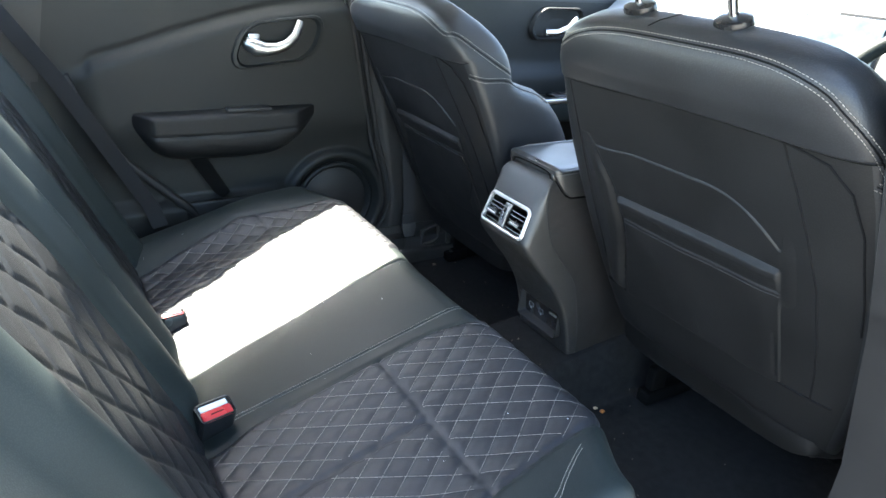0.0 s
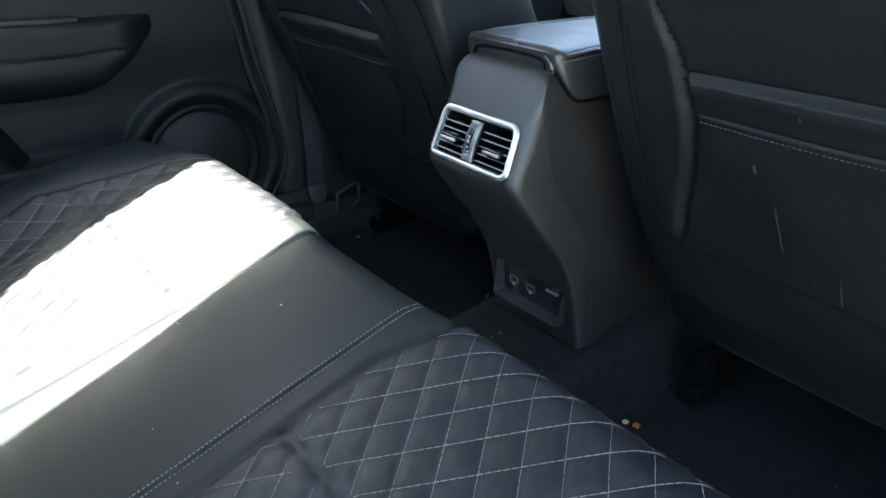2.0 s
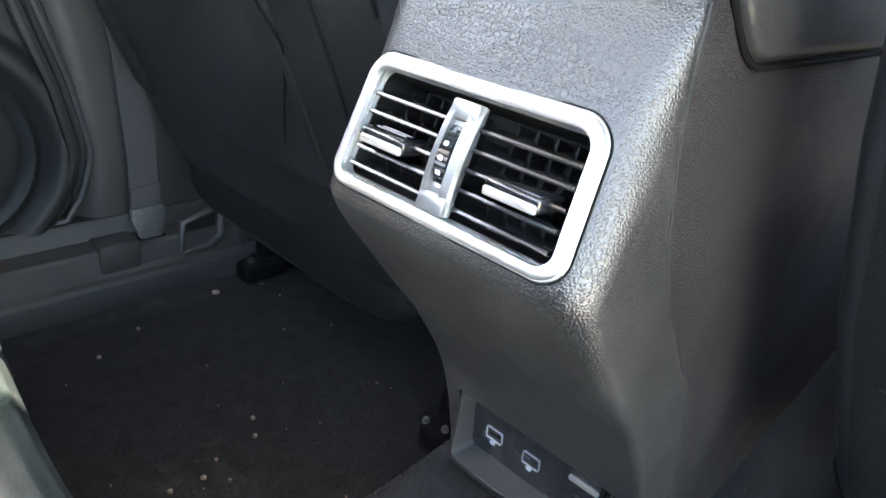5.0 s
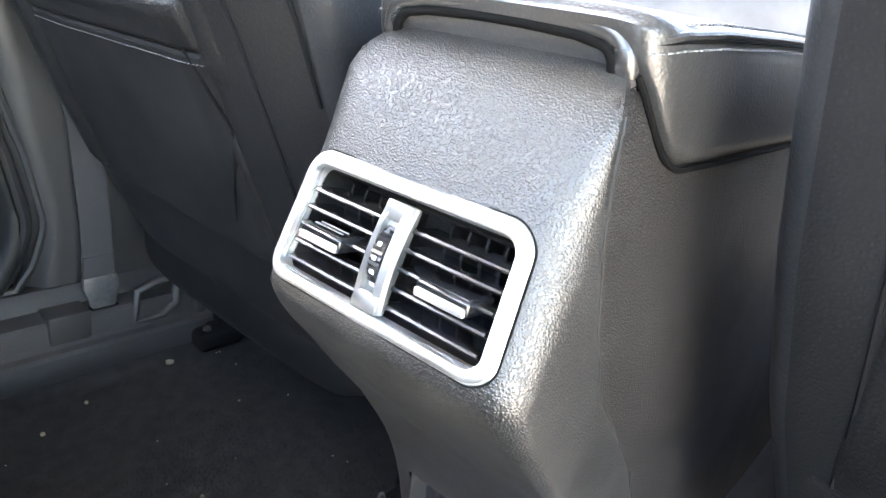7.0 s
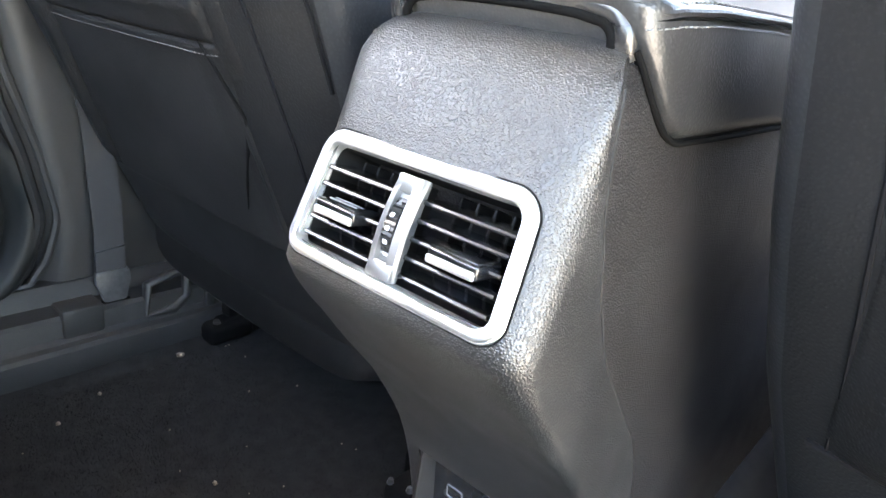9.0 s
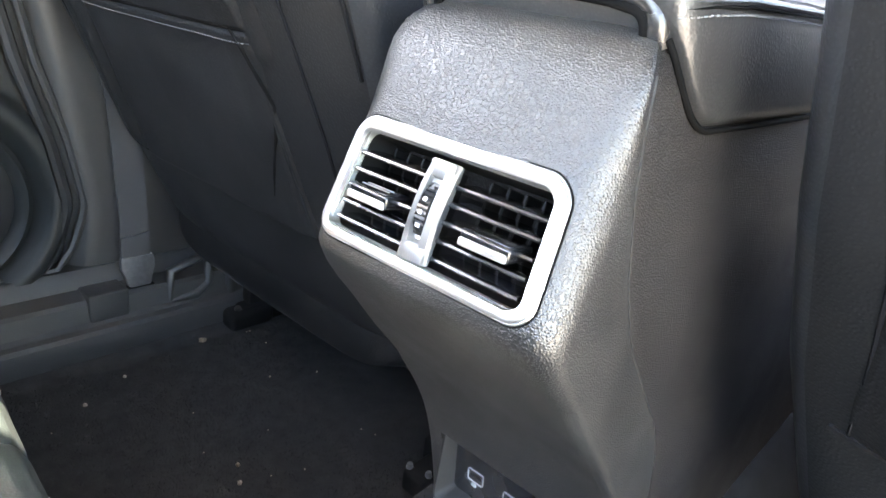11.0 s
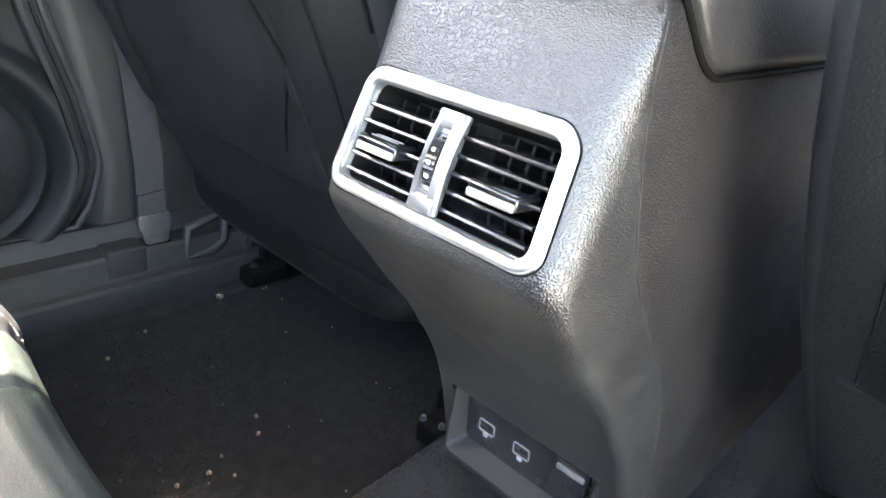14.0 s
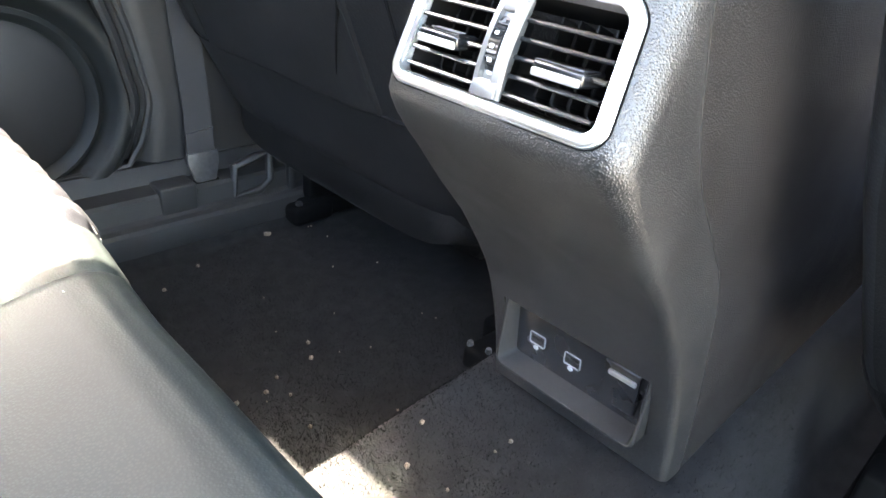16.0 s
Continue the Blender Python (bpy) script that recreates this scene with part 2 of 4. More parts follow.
solid("ceiling", rbox(-.88, .34, -.50, .50, 1.20, 1.24, .01), HEADLINER, "pale grey fabric headliner", "ceiling", kind="structure")
for sgn in (1, -1):
    side = "left" if sgn > 0 else "right"
    ys = sorted((sgn * .48, sgn * .585))
    solid("roof_rail_" + side, rbox(-.95, .55, ys[0], ys[1], 1.09, 1.20, .0), PALE, "pale grey roof rail trim above the doors", "roof rail", kind="structure")


def slab(name, side_points, y_of_z, thick, mat, label, category):
    """An upright body panel: an outline in x and z, at y by height, with thickness outwards."""
    bm = bmesh.new()
    inner = [bm.verts.new((x, y_of_z(z), z)) for x, z in side_points]
    outer = [bm.verts.new((x, y_of_z(z) + thick, z)) for x, z in side_points]
    bm.faces.new(inner)
    bm.faces.new(list(reversed(outer)))
    n = len(inner)
    for k in range(n):
        bm.faces.new((inner[k], outer[k], outer[(k + 1) % n], inner[(k + 1) % n]))
    return solid(name, bm, mat, label, category, kind="structure")


def left_y(z):
    return .735 if z < .82 else .735 - (z - .82) * .5


def right_y(z):
    return -left_y(z)


slab("pillar_left_c", [(-1.5, -.2), (-.80, -.2), (-.80, .5), (-.74, .80), (-.74, .90), (-1.5, .90)], left_y, .05, TRIM, "grey lower rear pillar trim beside the rear seat", "pillar")
slab("pillar_left_c_upper", [(-.98, .903), (-.74, .903), (-.74, 1.12), (-.90, 1.12)], left_y, .05, PALE, "pale grey upper rear pillar trim", "pillar")
slab("pillar_left_d", [(-1.5, .903), (-1.34, .903), (-1.04, 1.06), (-.90, 1.08), (-.90, 1.14), (-1.0, 1.14), (-1.5, .95)], left_y, .05, PALE, "pale grey rear quarter trim", "pillar")
slab("pillar_left_b", [(-.092, .815), (.14, .815), (.06, 1.12), (-.118, 1.12)], left_y, .05, PALE, "pale upper pillar trim between the doors", "pillar")
slab("pillar_right_b", [(.13, -.2), (.40, -.2), (.30, .82), (.16, 1.12), (-.05, 1.12), (-.05, .88), (-.05, .75), (.04, .55), (.12, .30)], lambda z: right_y(z) + .035, -.085, DARK, "dark pillar trim between the driver and rear doors", "pillar")
slab("pillar_right_c", [(-1.5, -.2), (-1.15, -.2), (-1.15, .5), (-.95, .80), (-.86, 1.12), (-.92, 1.12), (-1.5, .80)], right_y, -.05, TRIM, "grey rear pillar trim by the open door", "pillar")
slab("pillar_left_a", [(.92, .82), (1.05, .82), (.60, 1.12), (.52, 1.12)], left_y, .05, TRIM, "grey windscreen pillar trim", "pillar")
slab("pillar_right_a", [(.92, .82), (1.05, .82), (.60, 1.12), (.52, 1.12)], right_y, -.05, TRIM, "grey windscreen pillar trim", "pillar")
slab("wall_front_right", [(.24, -.2), (1.35, -.2), (1.35, .82), (.20, .82)], right_y, -.05, DOOR, "closed driver door panel", "door")
solid("wall_front", rbox(1.22, 1.28, -.74, .74, -.2, .80, .01), DARK, "dark front bulkhead", "wall", kind="structure")
solid("wall_back", rbox(-1.55, -1.5, -.74, .74, -.2, .75, .01), DARK, "dark tailgate trim", "wall", kind="structure")
solid("parcel_shelf", rbox(-1.5, -1.02, -.70, .70, .70, .73, .008), DARK, "black parcel shelf behind the rear seat", "shelf", kind="structure")


# ---- rear left door ----
door = thing("door_rear_left", (-.35, .73, .0), "closed rear door with black plastic panel and armrest", "car door")


def door_y(x, z):
    y = .725
    crease = table([(-.80, .59), (-.69, .630), (-.675, .645), (-.602, .665), (-.50, .698), (-.367, .737), (-.253, .764), (-.08, .785), (.2, .79)], x)
    y -= .020 * smooth(crease + .03, crease - .03, z) * smooth(.36, .50, z) * smooth(-.76, -.66, x)
    y += .011 * groove(z - crease - .004, .012) * smooth(-.74, -.66, x)
    d = math.hypot((x + .075), z - .225)
    y -= .020 * smooth(.168, .150, d) * smooth(.122, .140, d)
    y += .010 * smooth(.130, .112, d)
    y -= .028 * smooth(.30, .26, z) * smooth(-.22, -.30, x)
    return y


def door_edge(z):
    return table([(.05, .02), (.10, .045), (.15, .068), (.22, .070), (.30, .055), (.40, .025), (.55, -.005), (.76, -.045), (.95, -.08)], z)


us = list(np.linspace(-.80, 0, 150))
vs = list(np.linspace(.06, .808, 150))
part("door_panel", grid(us, vs, lambda x, z: (-.80 + (x + .80) * (door_edge(z) + .80) / .80, door_y(-.80 + (x + .80) * (door_edge(z) + .80) / .80, z), z)), DOOR, door, sharp=60)
bm = bmesh.new()
outline = [(-.80, .04), (.02, .04)] + [(door_edge(z) - .002, z) for z in np.linspace(.06, .812, 14)] + [(-.213, .820), (-.322, .831), (-.436, .848), (-.569, .912), (-.689, .951), (-.80, .98)]
a = [bm.verts.new((x, .737, z)) for x, z in outline]
b = [bm.verts.new((x, .79, z)) for x, z in outline]
bm.faces.new(a), bm.faces.new(b[::-1])
for k in range(len(a)):
    bm.faces.new((a[k], b[k], b[(k + 1) % len(a)], a[(k + 1) % len(a)]))
part("door_shell", bm, DARK, door)
# armrest: one padded volume with a seam along its middle
rings = []
for t in np.linspace(0, 1, 60):
    x = -.616 + .488 * t
    zt = .524 - .018 * smooth(.04, 0, t) - .010 * smooth(.95, 1, t)
    zb = table([(0, .500), (.04, .467), (.10, .425), (.16, .404), (.25, .394), (.55, .390), (.68, .392), (.76, .402), (.86, .436), (.94, .474), (1, .507)], t)
    zm = table([(0, .485), (.05, .470), (.5, .464), (1, .474)], t)
    deep = .060 * smooth(-.03, .12, t) * smooth(1.04, .82, t)
    ring = [(x, .735, zt - .004), (x, .735, zb + .004)]
    for k in range(31):
        u = k / 30
        z = zb + (zt - zb) * u
        d = deep * (1 - (1 - min(1, u / .45)) ** 2.2) ** .6 * (1 - max(0, (u - .86) / .14) ** 3) ** .5
        d -= .0035 * groove(z - zm, .0028) * smooth(0, .02, deep)
        ring.append((x, .722 - d, z))
    rings.append(ring)
part("armrest", loft(rings), SEATBACK, door, "padded black armrest with a seam")
part("window_switch", rbox(-.385, -.27, .675, .705, .518, .527, .003), TRIM, door, "grey window switch plate")
# handle with its recess
cx, cz = -.240, .686
out = rounded(.116, .060, .05, 9)
bm = bmesh.new()
rows = []
for k, (s, dy) in enumerate(((1.0, .0), (.97, -.008), (.90, -.009), (.84, .004), (.5, .012))):
    rows.append([(cx + a * s + b * s * .35, .702 + dy, cz + b * s + a * .10) for a, b in out])
part("handle_bezel", loft(rows, False, None, bm), DOOR, door)
grip = [(-.321, .698, .694), (-.317, .690, .684), (-.304, .683, .676), (-.280, .677, .672), (-.252, .672, .675), (-.226, .670, .686), (-.206, .672, .705), (-.194, .676, .727), (-.190, .680, .740)]
part("door_handle", tube([tuple(np.interp(u, range(9), [g[k] for g in grip]) for k in range(3)) for u in np.linspace(0, 8, 41)], [float(np.interp(u, range(9), [.010, .0190, .0200, .0165, .0135, .0122, .0112, .0100, .0075])) for u in np.linspace(0, 8, 41)], 20), SATIN, door, "silver pull handle")
part("handle_cup", rbox(-.322, -.292, .684, .694, .686, .708, .006, 3, None, None), SATIN, door)
# speaker
rings = []
for r, y in ((.118, .745), (.118, .722), (.112, .718), (.104, .724), (.100, .736)):
    rings.append([(-.075 + r * math.cos(6.2832 * k / 48), y, .225 + r * math.sin(6.2832 * k / 48)) for k in range(48)])
spk = part("speaker_ring", loft(rings, False), DOOR, door)
bm = bmesh.new()
bmesh.ops.create_cone(bm, cap_ends=True, segments=40, radius1=.102, radius2=.09, depth=.008, matrix=pose(-.075, .732, .225, 90, 0, 0))
part("speaker_grille", bm, DARK, spk)
part("door_pocket", rbox(-.50, -.26, .688, .705, .10, .285, .008), DOOR, door)
bm = bmesh.new()
lo = [(-.485, .402), (-.440, .402), (-.385, .300), (-.405, .285), (-.425, .300)]
f1 = [bm.verts.new((x, .6985, z)) for x, z in lo]
f2 = [bm.verts.new((x, .730, z)) for x, z in lo]
bm.faces.new(f1), bm.faces.new(f2[::-1])
for k in range(len(lo)):
    bm.faces.new((f1[k], f2[k], f2[(k + 1) % len(lo)], f1[(k + 1) % len(lo)]))
part("door_strap", bm, BLACK, door, "black strap below the armrest")
part("rear_seal", tube([(-.735, .690, .62), (-.70, .688, .50), (-.655, .688, .43), (-.57, .690, .345), (-.49, .692, .265), (-.45, .70, .20)], .011, 10), DARK, door, "black rubber rear door seal")
bm = bmesh.new()
for q in ([(-.80, .975), (-.69, .946), (-.575, .907), (-.44, .845), (-.21, .816), (-.05, .81), (-.10, 1.10), (-.78, 1.10)],):
    bm.faces.new([bm.verts.new((x, left_y(z) + .02, z)) for x, z in q])
win = part("window_pane", bm, GLASS, door)
win.visible_shadow = False

# unseen backing slab, added to stop sun leaking past the door edges
solid("wall_left", rbox(-.82, 1.30, .792, .83, -.2, .84, .004), PAINT, "unseen painted backing slab that keeps sun from leaking past the doors", "wall", kind="structure")
# sill, pillar foot and door seal
rings = []
for x in np.linspace(-.45, .34, 40):
    top = .118
    rings.append([(x, y, z) for y, z in ((.640, .02), (.645, .046), (.649, .051), (.657, .054), (.662, .060), (.667, .084), (.671, .089), (.698, .094), (.704, .112), (.709, top), (.80, top), (.80, -.1), (.66, -.1))])
solid("sill_trim", loft(rings), TRIM, "grey plastic sill trim along the door opening", "sill trim", kind="structure", sharp=25)
# also unseen: added to block sun between door edge and pillar trim
solid("wall_pillar_left", rbox(-.02, .40, .748, .79, .02, .80, .004), DARK, "unseen dark backing panel against sun leaks behind the pillar trim", "wall", kind="structure")
pil = thing("pillar_trim_left", (.2, .75, .1), "grey lower pillar trim with belt slot", "pillar trim", kind="structure")
us = list(np.linspace(.072, .36, 30))
vs = list(np.linspace(.10, .82, 50))


def pillar_x(x, z):
    lean = table([(.10, 0), (.2, .015), (.35, -.01), (.6, -.05), (.9, -.10)], z)
    return x + lean


part("pillar_cover", grid(us, vs, lambda x, z: (pillar_x(x, z), .735 - .022 * smooth(.072, .10, x) * smooth(.36, .30, x), z)), TRIM, pil, sharp=60)
for k, (off, r) in enumerate(((.0, .008), (.022, .006))):
    pts = [(door_edge(z) + .012 + off + table([(.1, -.03), (.2, 0), (1, 0)], z), .722, z) for z in np.linspace(.118, .82, 50)]
    pts = [(-.06, .722, .108 + off * .3), (-.01, .722, .110 + off * .2)] + pts
    solid("door_seal", tube(pts, r, 8), DARK if k == 0 else TRIM, "black rubber seal round the door opening", "door seal", group="door seals", kind="structure")

# front belt with its anchor in the sill
belt = thing("front_seat_belt", (.16, .69, .1), "dark woven belt running into the sill anchor", "seat belt")


def strap(pts, width, across, thick=.0014):
    rings = []
    for p in pts:
        p, w = Vector(p), Vector(across).normalized() * width / 2
        n = Vector((0, thick, 0)) if abs(across[1]) < .7 else Vector((thick, 0, 0))
        rings.append([p - w - n, p + w - n, p + w + n, p - w + n])
    return loft(rings)


part("webbing", strap([(.155, .688, .118), (.157, .690, .20), (.15, .695, .35), (.12, .70, .55), (.08, .705, .80), (.03, .63, 1.02)], .040, (1, 0, .1)), WEB, belt)
part("stitched_end", strap([(.155, .686, .118), (.156, .687, .15), (.157, .688, .165)], .041, (1, 0, .1), .003), WEB, belt)
rows = []
for z, w, y in ((.134, .022, .686), (.128, .0235, .685), (.116, .0235, .683), (.108, .020, .682), (.094, .0165, .680), (.088, .014, .680)):
    rows.append([(.157 - w, y - .004, z), (.157 - w * .8, y - .0055, z), (.157 + w * .8, y - .0055, z), (.157 + w, y - .004, z), (.157 + w, y + .004, z), (.157 - w, y + .004, z)])
part("anchor_plate", loft(rows), ANCHOR, belt, "grey worn anchor tongue")
part("anchor_slot", rbox(.136, .178, .672, .700, .078, .0915, .004, 2), BLACK, belt, "dark slot in the sill")
solid("anchor_cover", rbox(.080, .134, .6605, .70, .054, .0975, .003), TRIM, "grey plastic anchor cover on the sill", "cover")
bm = tube([(.195, .668, .060), (.20, .672, .105), (.235, .676, .112), (.262, .676, .118), (.258, .668, .075), (.235, .662, .062)], .0075, 10, None, True)
solid("sill_bracket", bm, TRIM, "grey plastic bracket ring on the sill", "bracket")

# ---- rear bench ----
bench = thing("rear_bench", (-.42, 0, .0), "black leather rear bench with diamond-quilted seats and plain middle", "rear seat")
PROFILE = [(-.72, .178), (-.60, .2096), (-.5, .2376), (-.4, .2656), (-.3, .2936), (-.25, .3076), (-.21, .3188), (-.19, .3235), (-.175, .3245), (-.162, .3215), (-.152, .3130), (-.146, .299), (-.144, .27), (-.150, .20), (-.165, .10), (-.175, .02)]
PITCH, SLOPE, SHIFT_U, SHIFT_V = .0412, .77, .032, .0347
_d = [0]
for p, q in zip(PROFILE, PROFILE[1:]):
    _d.append(_d[-1] + math.dist(p, q))


def cushion(s, y):
    """The bench's surface at s along its profile from the back, and across."""
    x, z = float(np.interp(s, _d, [p[0] for p in PROFILE])), float(np.interp(s, _d, [p[1] for p in PROFILE]))
    x2, z2 = float(np.interp(s + .004, _d, [p[0] for p in PROFILE])), float(np.interp(s + .004, _d, [p[1] for p in PROFILE]))
    t = Vector((x2 - x, 0, z2 - z))
    t = t.normalized() if t.length > 1e-9 else Vector((-.1, 0, -1)).normalized()
    n = Vector((-t.z, 0, t.x))
    return Vector((x, y, z)), n


S_FRONT = float(np.interp(-.17, [p[0] for p in PROFILE[:9]], _d[:9]))


def flat_x(s):
    """Distance forward along the surface, equal to x on the top."""
    return -.17 + (s - S_FRONT) * .963


def quilt_in(s, a):
    """How far inside the quilted insert a place is (negative: outside); a is |y|."""
    x = flat_x(s)
    inner = .150 + .02 * smooth(-.26, -.17, x) + .025 * smooth(-.56, -.64, x)
    outer = table([(-.66, .47), (-.55, .50), (-.40, .53), (-.25, .50), (-.15, .49), (.3, .48)], x)
    return min(a - inner, outer - a, x + .655, .06 - x)


def cushion_h(s, y):
    a, x = abs(y), flat_x(s)
    h = .040 * smooth(.44, .57, a) * smooth(-.08, -.42, x) - .065 * smooth(.585, .66, a) ** 2 - .006 * smooth(.20, .05, a) + .003 * groove(a - .33, .15)
    h -= .012 * smooth(-.12, -.0, a - .112) * 0
    q = quilt_in(s, a)
    h -= (.0032 if y < 0 else .0016) * groove(q, .006)
    h -= .0022 * groove(a - .112, .003)
    if q > 0:
        e = smooth(0, .012, q)
        u, v = (a - SLOPE * x - SHIFT_U) / PITCH, (a + SLOPE * x - SHIFT_V) / PITCH
        du, dv = abs(u - round(u)) * PITCH * .79, abs(v - round(v)) * PITCH * .79
        h += e * (.0023 * (1 - groove(du, .0050)) * (1 - groove(dv, .0050)) + .0010)
        deep = .0040 if y < 0 else .0026
        h -= deep * groove(x + .35, .006)
        if x < -.35:
            h -= deep * groove(a - .33, .006)
    h += .0015 * noise.noise((x * 8, y * 8, 1.7))
    return h


def cushion_p(s, y):
    p, n = cushion(s, y)
    return p + n * cushion_h(s, y) - Vector((.055 * smooth(.46, .60, abs(y)) * smooth(-.45, -.18, flat_x(s)), 0, 0))


us = list(np.arange(0, S_FRONT + .06, .0036)) + list(np.linspace(S_FRONT + .064, _d[-1], 24))
FULL = list(np.linspace(.112, .648, 150))
part("middle_panel", grid(us, list(np.linspace(-.112, .112, 50)), cushion_p), LEATHER, bench, "plain smooth leather middle seat", 80)
for sgn in (1, -1):
    vs = [sgn * v for v in FULL]
    part("seat_border", grid(us, vs, cushion_p, lambda s, y: quilt_in(s, abs(y)) <= 0), LEATHER, bench, "", 80)
    part("quilted_insert", grid(us, vs, cushion_p, lambda s, y: quilt_in(s, abs(y)) > 0), QUILT, bench, "diamond-quilted leather insert", 80)
    bm = bmesh.new()
    for fam in (1, -1):
        for k in range(-40, 60):
            run = []
            for s in np.arange(.03, S_FRONT + .05, .006):
                a = k * PITCH + (SHIFT_U if fam > 0 else SHIFT_V) + fam * SLOPE * flat_x(s)
                ok = .11 < a < .6 and quilt_in(s, a) > .006 and abs(flat_x(s) + .35) > .006 and not (flat_x(s) < -.35 and abs(a - .33) < .007)
                if ok:
                    p, n = cushion(s, sgn * a)
                    run.append((cushion_p(s, sgn * a), n))
                if (not ok or s > S_FRONT + .043) and run:
                    stitches(run, bm, .0062, .0009, .0007)
                    run = []
    tagged(part("quilt_stitching", bm, THREAD, bench, "grey quilting thread"), kind="stuff")
    if sgn > 0:
        continue
    bm = bmesh.new()
    for off in (-.0044, .0044):
        run = []
        for s in np.arange(.06, S_FRONT + .02, .01):
            y = sgn * (.112 + off)
            p, n = cushion(s, y)
            run.append((p + n * cushion_h(s, y), n))
        stitches(run, bm, .0030, .0014, .0008, .0004)
    for off in (-.004, .004):
        run = []
        for k in range(16):
            x = -.195 - .085 * k / 15
            y = sgn * (table([(-.28, .588), (-.253, .575), (-.228, .553), (-.203, .530), (-.19, .520)], x) + off)
            d = S_FRONT + (x + .17) / .963
            run.append((cushion_p(d, y), cushion(d, y)[1]))
        stitches(run, bm, .0034, .0014, .0008, .0004)
    tagged(part("seam_stitching", bm, SEAMTHREAD, bench, "pale double seam stitching"), kind="stuff")

# backrest
RA, RN = Vector((-.41, 0, .912)), Vector((.912, 0, .41))
R0 = Vector((-.655, 0, .165))


def rest_in(s, a):
    inner, outer = .135, .50
    return min(a - inner, outer - a, s - .02, .64 - s)


def rest_h(s, y):
    a = abs(y)
    h = .035 * groove(a - .085, .045) * smooth(-.02, .10, s) + .042 * groove(a - .565, .05) + .012 * smooth(.65, .4, s)
    h -= .026 * groove(y - .022, .010) if y > -.3 else 0
    h -= .030 * smooth(.62, .68, a) + .02 * smooth(.60, .68, s)
    q = rest_in(s, a)
    h -= .005 * groove(q, .005)
    if q > 0:
        e = smooth(0, .02, q)
        u, v = (a - .62 * s) / .075, (a + .62 * s) / .075
        du, dv = abs(u - round(u)) * .064, abs(v - round(v)) * .064
        h -= e * .0034 * max(groove(du, .0042), groove(dv, .0042))
        h += e * .0016 * min(1, du / .02) * min(1, dv / .02)
    h += .002 * noise.noise((s * 7, y * 7, 9))
    return h


def rest_p(s, y):
    return R0 + RA * s + Vector((0, y, 0)) + RN * rest_h(s, y)


us = list(np.linspace(-.02, .68, 200))
rest = part("backrest", rbox(-.09, .0, -.66, .66, -.06, .68, .02, 3, None, Matrix.Translation(R0) @ pose(0, 0, 0, 0, -24.2, 0)), SEATBACK, bench, "reclined leather backrest with large quilted panels")
for sgn in (1, -1):
    vs = [sgn * v for v in np.linspace(.022 if sgn > 0 else -.022, .68, 190)]
    part("backrest_border", grid(us, vs, rest_p, lambda s, y: rest_in(s, abs(y)) <= 0), LEATHER, rest, "", 80)
    part("quilted_back", grid(us, vs, rest_p, lambda s, y: rest_in(s, abs(y)) > 0), SEATBACK, rest, "large diamond-quilted panel", 80)


def buckle(m, label, size):
    m = m @ Matrix.Scale(size, 4)
    b = thing("belt_buckle", m.translation, label, "belt buckle", "rear buckles")
    rows = []
    for z, g in ((-.055, .82), (-.03, .94), (.0, 1.0), (.020, 1.0), (.026, .94)):
        rows.append([m @ Vector((a * g, c * g, z)) for a, c in rounded(.018, .029, .008, 4)])
    part("housing", loft(rows), GLOSS, b)
    part("collar", loft([[m @ Vector((a, c, z)) for a, c in rounded(w, h, .005, 3)] for w, h, z in ((.0165, .0275, .0255), (.0165, .0275, .0300), (.0150, .0260, .0305), (.0140, .0250, .0265))], False), GLOSS, b)
    part("release_button", rbox(-.002, .0165, -.0235, .0235, .010, .0300, .003, 3, None, m), RED, b, "red release button")
    part("button_print", rbox(.0055, .0075, -.010, .010, .0299, .0302, 0, 1, None, m), SEAM, b)
    part("slot", rbox(-.0125, -.003, -.0215, .0215, .022, .0285, .001, 2, None, m), WHITE, b, "pale buckle slot")


buckle(pose(-.632, -.120, .222, 0, 22, -78), "black belt buckle with red release button standing in the bench gap", 1.05)
buckle(pose(-.628, .222, .208, 0, -8, -84), "black belt buckle with red button sunk in the sunlit bench gap", .86)

# rear left belt across the outer backrest
rear_belt = thing("rear_seat_belt", (-.7, .64, .25), "dark woven belt hanging beside the rear backrest", "seat belt")
RUN = [(-.95, .60, .95), (-.835, .64, .755), (-.754, .64, .625), (-.683, .64, .487), (-.592, .64, .305), (-.575, .64, .25)]
part("webbing", strap(RUN, .046, (.6, -.5, .3)), WEB, rear_belt)
EDGE = Vector((.6, -.5, .3)).normalized() * .0225
for sgn in (1, -1):
    part("selvedge", tube([Vector(p) + EDGE * sgn for p in RUN], .0016, 6), DARK, rear_belt, "dark bound edge")


# ---- front seats ----
SCUFFS = ((.226, .089, .010, .003), (.153, .064, .058, .0014), (.297, .047, .006, .003), (.095, .026, .005, .003), (.096, -.002, .036, .0016))


